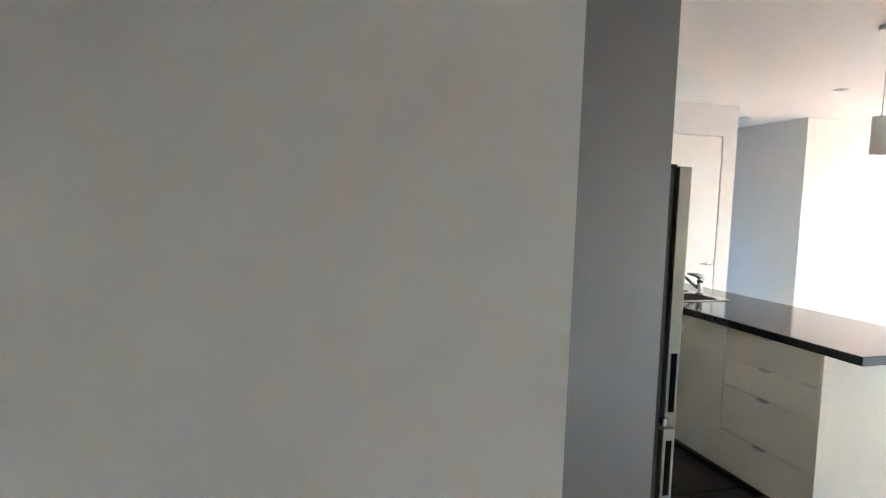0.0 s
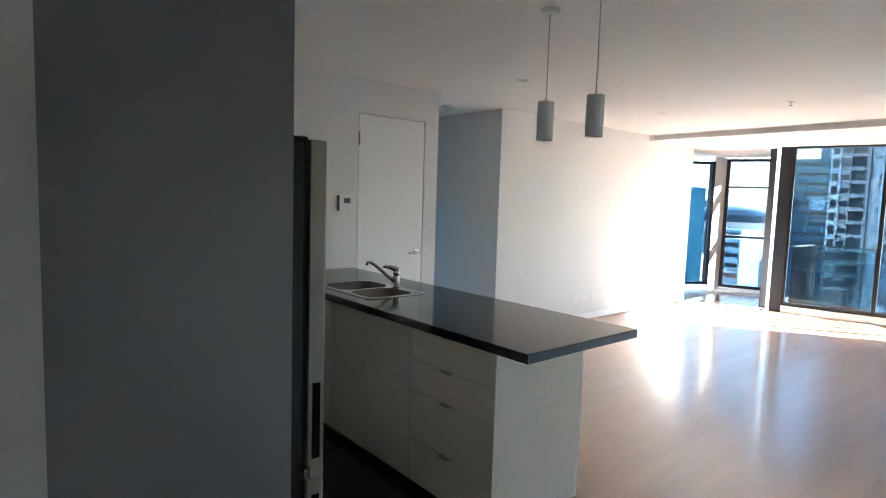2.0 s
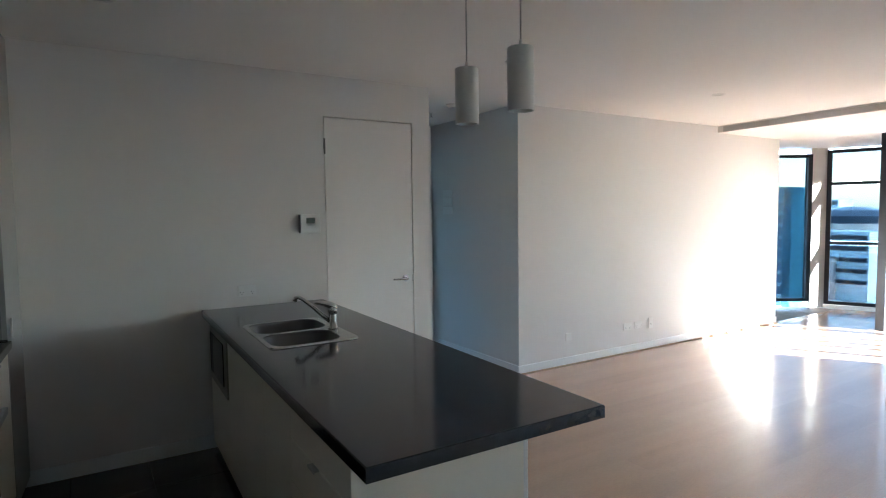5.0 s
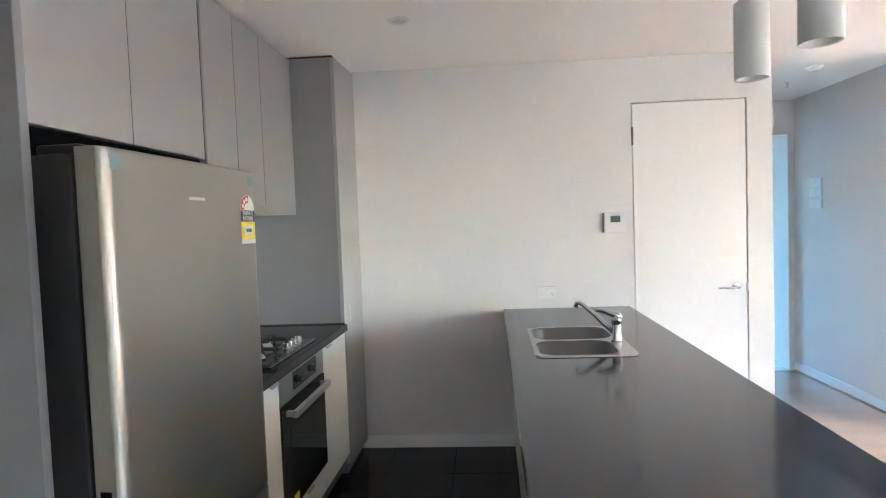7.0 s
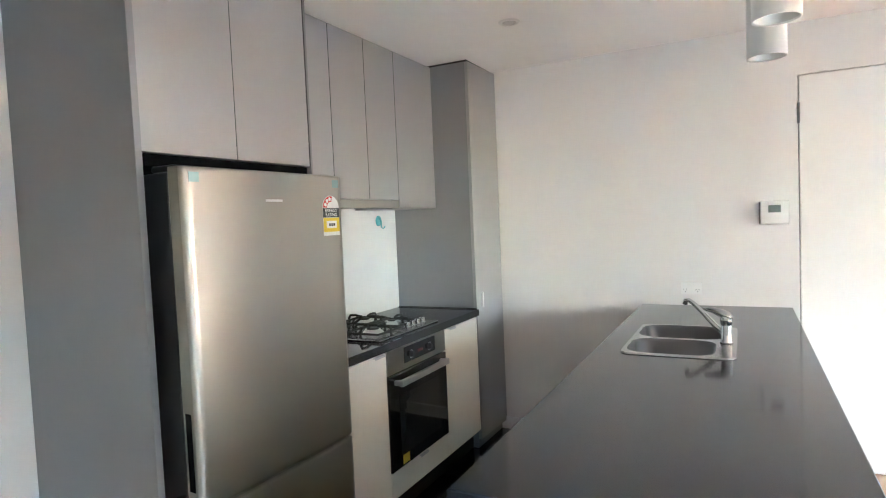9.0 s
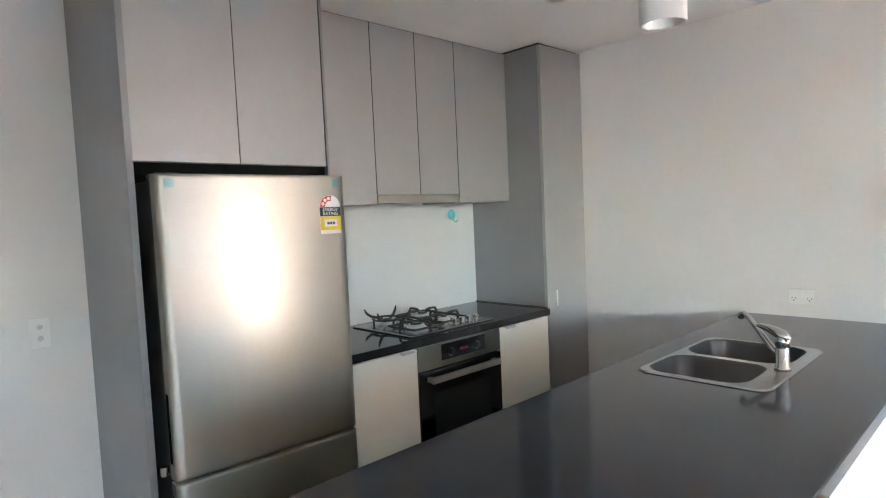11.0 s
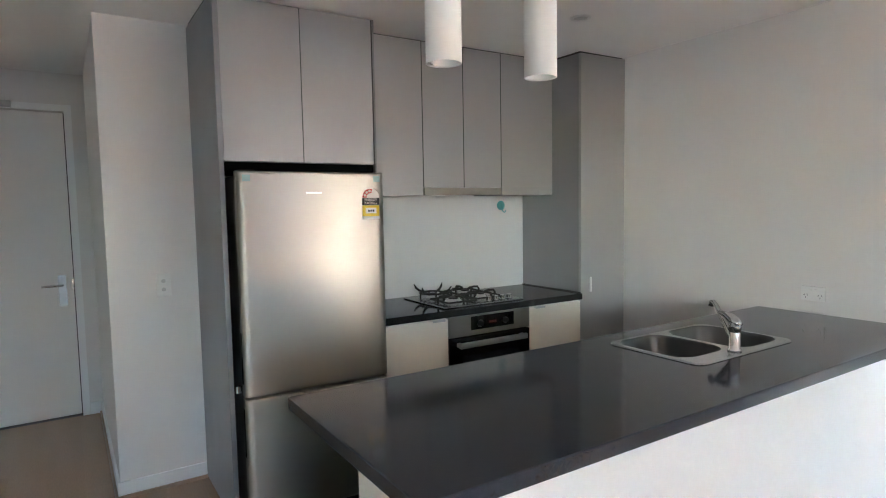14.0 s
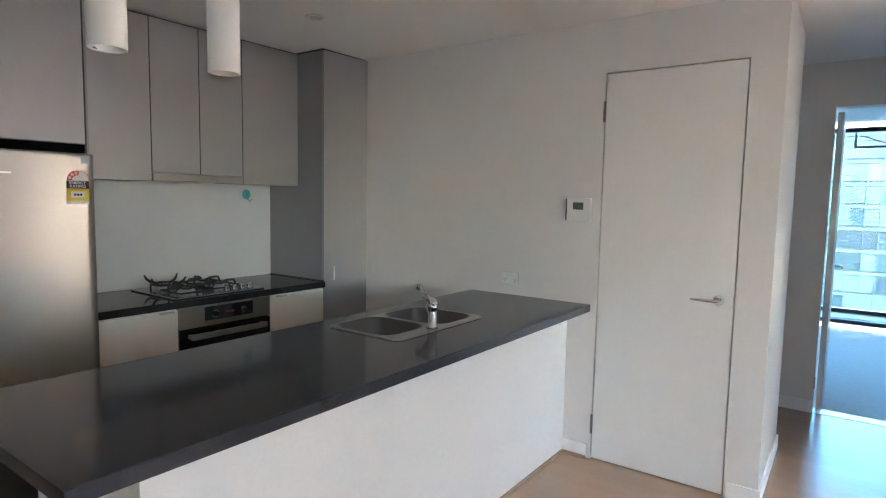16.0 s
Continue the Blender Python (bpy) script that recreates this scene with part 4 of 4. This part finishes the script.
# cream colour carries reflected sun, the recess colour carries balcony shade
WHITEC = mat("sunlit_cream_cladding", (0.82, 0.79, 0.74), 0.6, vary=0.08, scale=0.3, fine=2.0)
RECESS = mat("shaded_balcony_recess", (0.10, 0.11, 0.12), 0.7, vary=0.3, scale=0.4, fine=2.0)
BLIND = mat("pale_window_blind", (0.78, 0.78, 0.76), 0.6, vary=0.1, scale=0.5)
tower = thing("apartment_tower", (160, 24, -80), "tall pale apartment tower with rows of windows", "tower")
STOREY = 2.95
# bays from one side to the other: plan stretch, cladding, face depth; sun and shade are in the cladding colours
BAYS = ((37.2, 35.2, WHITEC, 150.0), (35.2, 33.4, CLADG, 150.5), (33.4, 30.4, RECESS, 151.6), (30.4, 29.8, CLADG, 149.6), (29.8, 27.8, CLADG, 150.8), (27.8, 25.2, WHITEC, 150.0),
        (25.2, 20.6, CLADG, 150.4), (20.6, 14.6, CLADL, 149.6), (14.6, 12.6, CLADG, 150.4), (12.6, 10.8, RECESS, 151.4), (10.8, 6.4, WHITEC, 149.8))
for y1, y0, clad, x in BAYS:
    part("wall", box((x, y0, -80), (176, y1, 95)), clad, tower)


def pane_mesh(name, w, h, material, d=0.12):
    return mesh(name, box((-d, -w / 2, -h / 2), (d, w / 2, h / 2)), material)


win_s, win_m, win_t = pane_mesh("window", 1.3, 1.1, DARKW), pane_mesh("window", 2.0, 1.0, DARKW), pane_mesh("window", 1.1, 1.7, DARKW)
blind = pane_mesh("blind", 1.0, 0.95, BLIND, 0.16)
slab_m = mesh("balcony", box((-1.3, -1.5, -0.45), (0.3, 1.5, 0.35)), CLADG)
slab_n = mesh("balcony", box((-1.1, -0.9, -0.45), (0.3, 0.9, 0.35)), CLADG)
band_m = mesh("spandrel", box((-0.25, -1.3, -0.3), (0.0, 1.3, 0.3)), CLADL)
# pale jagged chips stand in for wavy bright reflections on the tower
chip = [mesh("fin", box((-0.6, -0.5 - 0.06 * q, -0.4 - 0.16 * q), (0.0, 0.5 - 0.05 * q, 0.5 + 0.1 * q)), WHITEC) for q in range(4)]
tr = random.Random(21)
for k in range(21):
    z = -38.2 + k * STOREY
    place(win_t, tower, 150.0, 36.2, z)
    place(win_s, tower, 150.5, 34.3, z)
    place(slab_m, tower, 151.4, 31.9, z - 1.1)
    if tr.random() < 0.6:
        place(win_m, tower, 151.6, 31.7, z + 0.2)
    for q in range(3):
        place(chip[tr.randrange(4)], tower, 150.8, 28.8 + tr.uniform(-0.55, 0.55), z + q * 0.98)
    place(win_s, tower, 150.0, 26.4, z)
    place(win_m, tower, 150.4, 22.2, z)
    if tr.random() < 0.75:
        place(blind, tower, 150.4, 22.7, z)
    place(win_m, tower, 149.6, 18.0, z)
    if tr.random() < 0.55:
        place(blind, tower, 149.6, 18.4 + 0.1 * tr.random(), z)
    place(band_m, tower, 149.6, 16.0, z + 1.3)
    for q in range(2):
        place(chip[tr.randrange(4)], tower, 150.4, 13.5 + tr.uniform(-0.45, 0.45), z + q * 1.4)
    place(slab_n, tower, 151.3, 11.7, z - 1.1)
    place(win_s, tower, 149.8, 9.6, z)
    place(win_t, tower, 149.8, 7.4, z)
gt = thing("glass_tower", (120, 2, -80), "dark blue glass office tower", "tower")
part("wall", box((120, -3.6, -80), (149, 4.8, 110)), BLUEG, gt)
for k in range(46):
    part("spandrel", box((119.85, -2.4, -60 + k * 2.6), (119.99, -0.6, -60 + k * 2.6 + 0.5)), PALEB, gt)
gt2 = thing("glass_tower", (200, 62, -80), "slim blue glass tower", "tower")
part("wall", box((200, 47.2, -80), (230, 61, 17)), BLUEG, gt2)
part("crown", box((204, 50, 17), (220, 55, 20.5)), BLUEG, gt2)
part("sign", lathe([(0.0, 0.3), (2.2, 0.3), (2.2, 0.0)], 24, at=(199.9, 53.5, 3.5), turn=pose(0, 0, 0, 0, -90, 0)), PALEB, gt2, "round pale sign")
for k in range(30):
    part("spandrel", box((199.8, 47.2, -72 + k * 3.0), (199.99, 61, -71.3 + k * 3.0)), DARKW, gt2)
wtw = thing("white_tower", (260, -9, -80), "white ribbed tower beneath a pale sky", "tower")
part("wall", box((260, -16, -80), (285, -4.8, 9)), WHITET, wtw)
for k in range(6):
    part("rib", box((259.6, -15.6 + k * 1.9, -80), (260, -14.6 + k * 1.9, 9)), PALEB, wtw)
bb = thing("office_block", (400, -24, -80), "pale blue office block far away", "tower")
part("wall", box((400, -32, -80), (440, -10, 21)), PALEB, bb)
slit = thing("blue_tower", (150, 76, -80), "blue balcony tower with stacked floors", "tower")
part("wall", box((150, 74, -80), (170, 100, 7)), BLUEG, slit)
for k in range(24):
    part("balcony", box((148.8, 74, -66 + k * 3.0), (150, 100, -65.2 + k * 3.0)), PALEB, slit)
dome = thing("domed_hall", (420, 170, -80), "low dark domed arena roof", "arena")
part("wall", rod((420, 172, -80), (420, 172, -8), 34, seg=40), CLADG, dome)
part("roof", lathe([(34, 0), (30, 4.5), (20, 8), (8, 10), (0, 10.4)], 40, at=(420, 172, -8)), DARKW, dome)
hz = random.Random(11)
for k in range(16):
    d, a = hz.uniform(320, 900), radians(hz.uniform(17.5, 28.0))
    x, y, w_ = d * math.cos(a), d * math.sin(a), hz.uniform(14, 30)
    topz = hz.uniform(-34, -4) if k % 4 else hz.uniform(2, 16)
    t_ = thing("distant_tower", (x, y, -80), "hazy distant city tower", "tower", "skyline towers")
    part("wall", box((x, y, -80), (x + w_, y + w_, topz)), (PALEB, BLUEG, CLADG, PALEB)[k % 4], t_)
    for q in range(5):
        z_ = topz - 4 - q * 6
        part("window_band", box((x - 0.3, y + 1, z_), (x, y + w_ - 1, z_ + 2.2)), DARKW if k % 4 != 1 else PALEB, t_)
bm = bmesh.new()
r = random.Random(7)
for k in range(260):
    d, a = r.uniform(150, 1500), r.uniform(-0.30, 0.62)
    x, y = d * math.cos(a), d * math.sin(a)
    hgt = r.uniform(6, 34) + (r.random() < 0.12) * r.uniform(10, 34)
    w1, w2 = r.uniform(8, 26), r.uniform(8, 26)
    box((x, y, -80), (x + w1, y + w2, -80 + hgt), bm=bm)
tagged(part("city_blocks", bm, ROOFS), "hazy low city blocks spread far below", "buildings", "", "stuff")

ap = thing("apartment_block", (3, 55, -80), "pale blue apartment facade across the street", "building")
# facade colours cut near black to put shade on this sunlit face
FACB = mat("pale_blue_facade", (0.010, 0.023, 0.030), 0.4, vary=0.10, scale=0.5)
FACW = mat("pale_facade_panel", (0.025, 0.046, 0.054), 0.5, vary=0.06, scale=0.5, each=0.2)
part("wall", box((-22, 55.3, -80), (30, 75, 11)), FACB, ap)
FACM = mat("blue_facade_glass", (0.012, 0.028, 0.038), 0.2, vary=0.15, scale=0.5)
for k in range(14):
    z = -14.96 + k * 1.83
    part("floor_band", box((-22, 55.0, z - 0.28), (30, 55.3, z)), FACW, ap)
rw = random.Random(3)
pw = mesh("window", box((-0.46, -0.06, -0.76), (0.46, 0.06, 0.76)), DARKW)
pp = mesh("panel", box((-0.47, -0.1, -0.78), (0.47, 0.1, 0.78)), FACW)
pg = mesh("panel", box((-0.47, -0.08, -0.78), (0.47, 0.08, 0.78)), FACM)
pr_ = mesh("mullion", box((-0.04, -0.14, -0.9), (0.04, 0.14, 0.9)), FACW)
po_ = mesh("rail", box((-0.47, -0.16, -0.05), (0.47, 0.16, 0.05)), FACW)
for k in range(13):
    dark = (0.1, 0.15, 0.65, 0.6, 0.1, 0.1, 0.25, 0.8)[k % 8]
    for c in range(16):
        x, z = -3.0 + c * 1.02, -14.05 + k * 1.83
        kind = rw.random()
        place(pw if kind < dark else pg if kind < dark + 0.22 else pp, ap, x, 55.25, z)
        place(pr_, ap, x + 0.51, 55.2, z)
        if kind < dark and rw.random() < 0.4:
            place(po_, ap, x, 55.2, z - 0.25)

# ---- kitchen tiles ----
solid("floor_grout", box((0.2, -2.45, -0.0155), (1.829, -0.001, -0.004)), GROUT, "dark grout bed", "floor")
kt = thing("floor_tiles", (1.0, -1.2, 0), "polished black kitchen floor tiles", "floor", kind="structure")
tm = mesh("tile", box((-0.1985, -0.1985, -0.012), (0.1985, 0.1985, 0.0), 0.0015, 1), TILE)
for i in range(4):
    for j in range(6):
        place(tm, kt, 0.42 + 0.4 * i, -0.21 - 0.4 * j, 0.0)

# ---- floors ----
fl = thing("floor", (4.5, -2.2, 0), "satin oak floorboards running toward the windows", "floor", kind="structure")
W_B, rng = 0.18, random.Random(4)
y = -5.0
while y < 1.7:
    x = -1.46 - rng.random() * 1.6
    while x < 10.9:
        x1 = x + 2.2
        lo, hi = max(x, -1.46), min(x1, 9.35)
        if y > -0.9:
            hi = min(x1, 10.85)
        if y > 0.1:
            lo, hi = max(lo, 3.4), min(hi, 4.55)
        if hi - lo > 0.02 and not (lo < 1.79 and y > -2.3 and hi <= 1.83) and not (y < -4.5 and lo > 1.0):
            if y > -2.45 and lo < 1.83:
                lo = 1.83
            part("plank", box((lo, y, -0.015), (hi, y + W_B, 0.0)), WOOD, fl)
        x = x1
    y += W_B
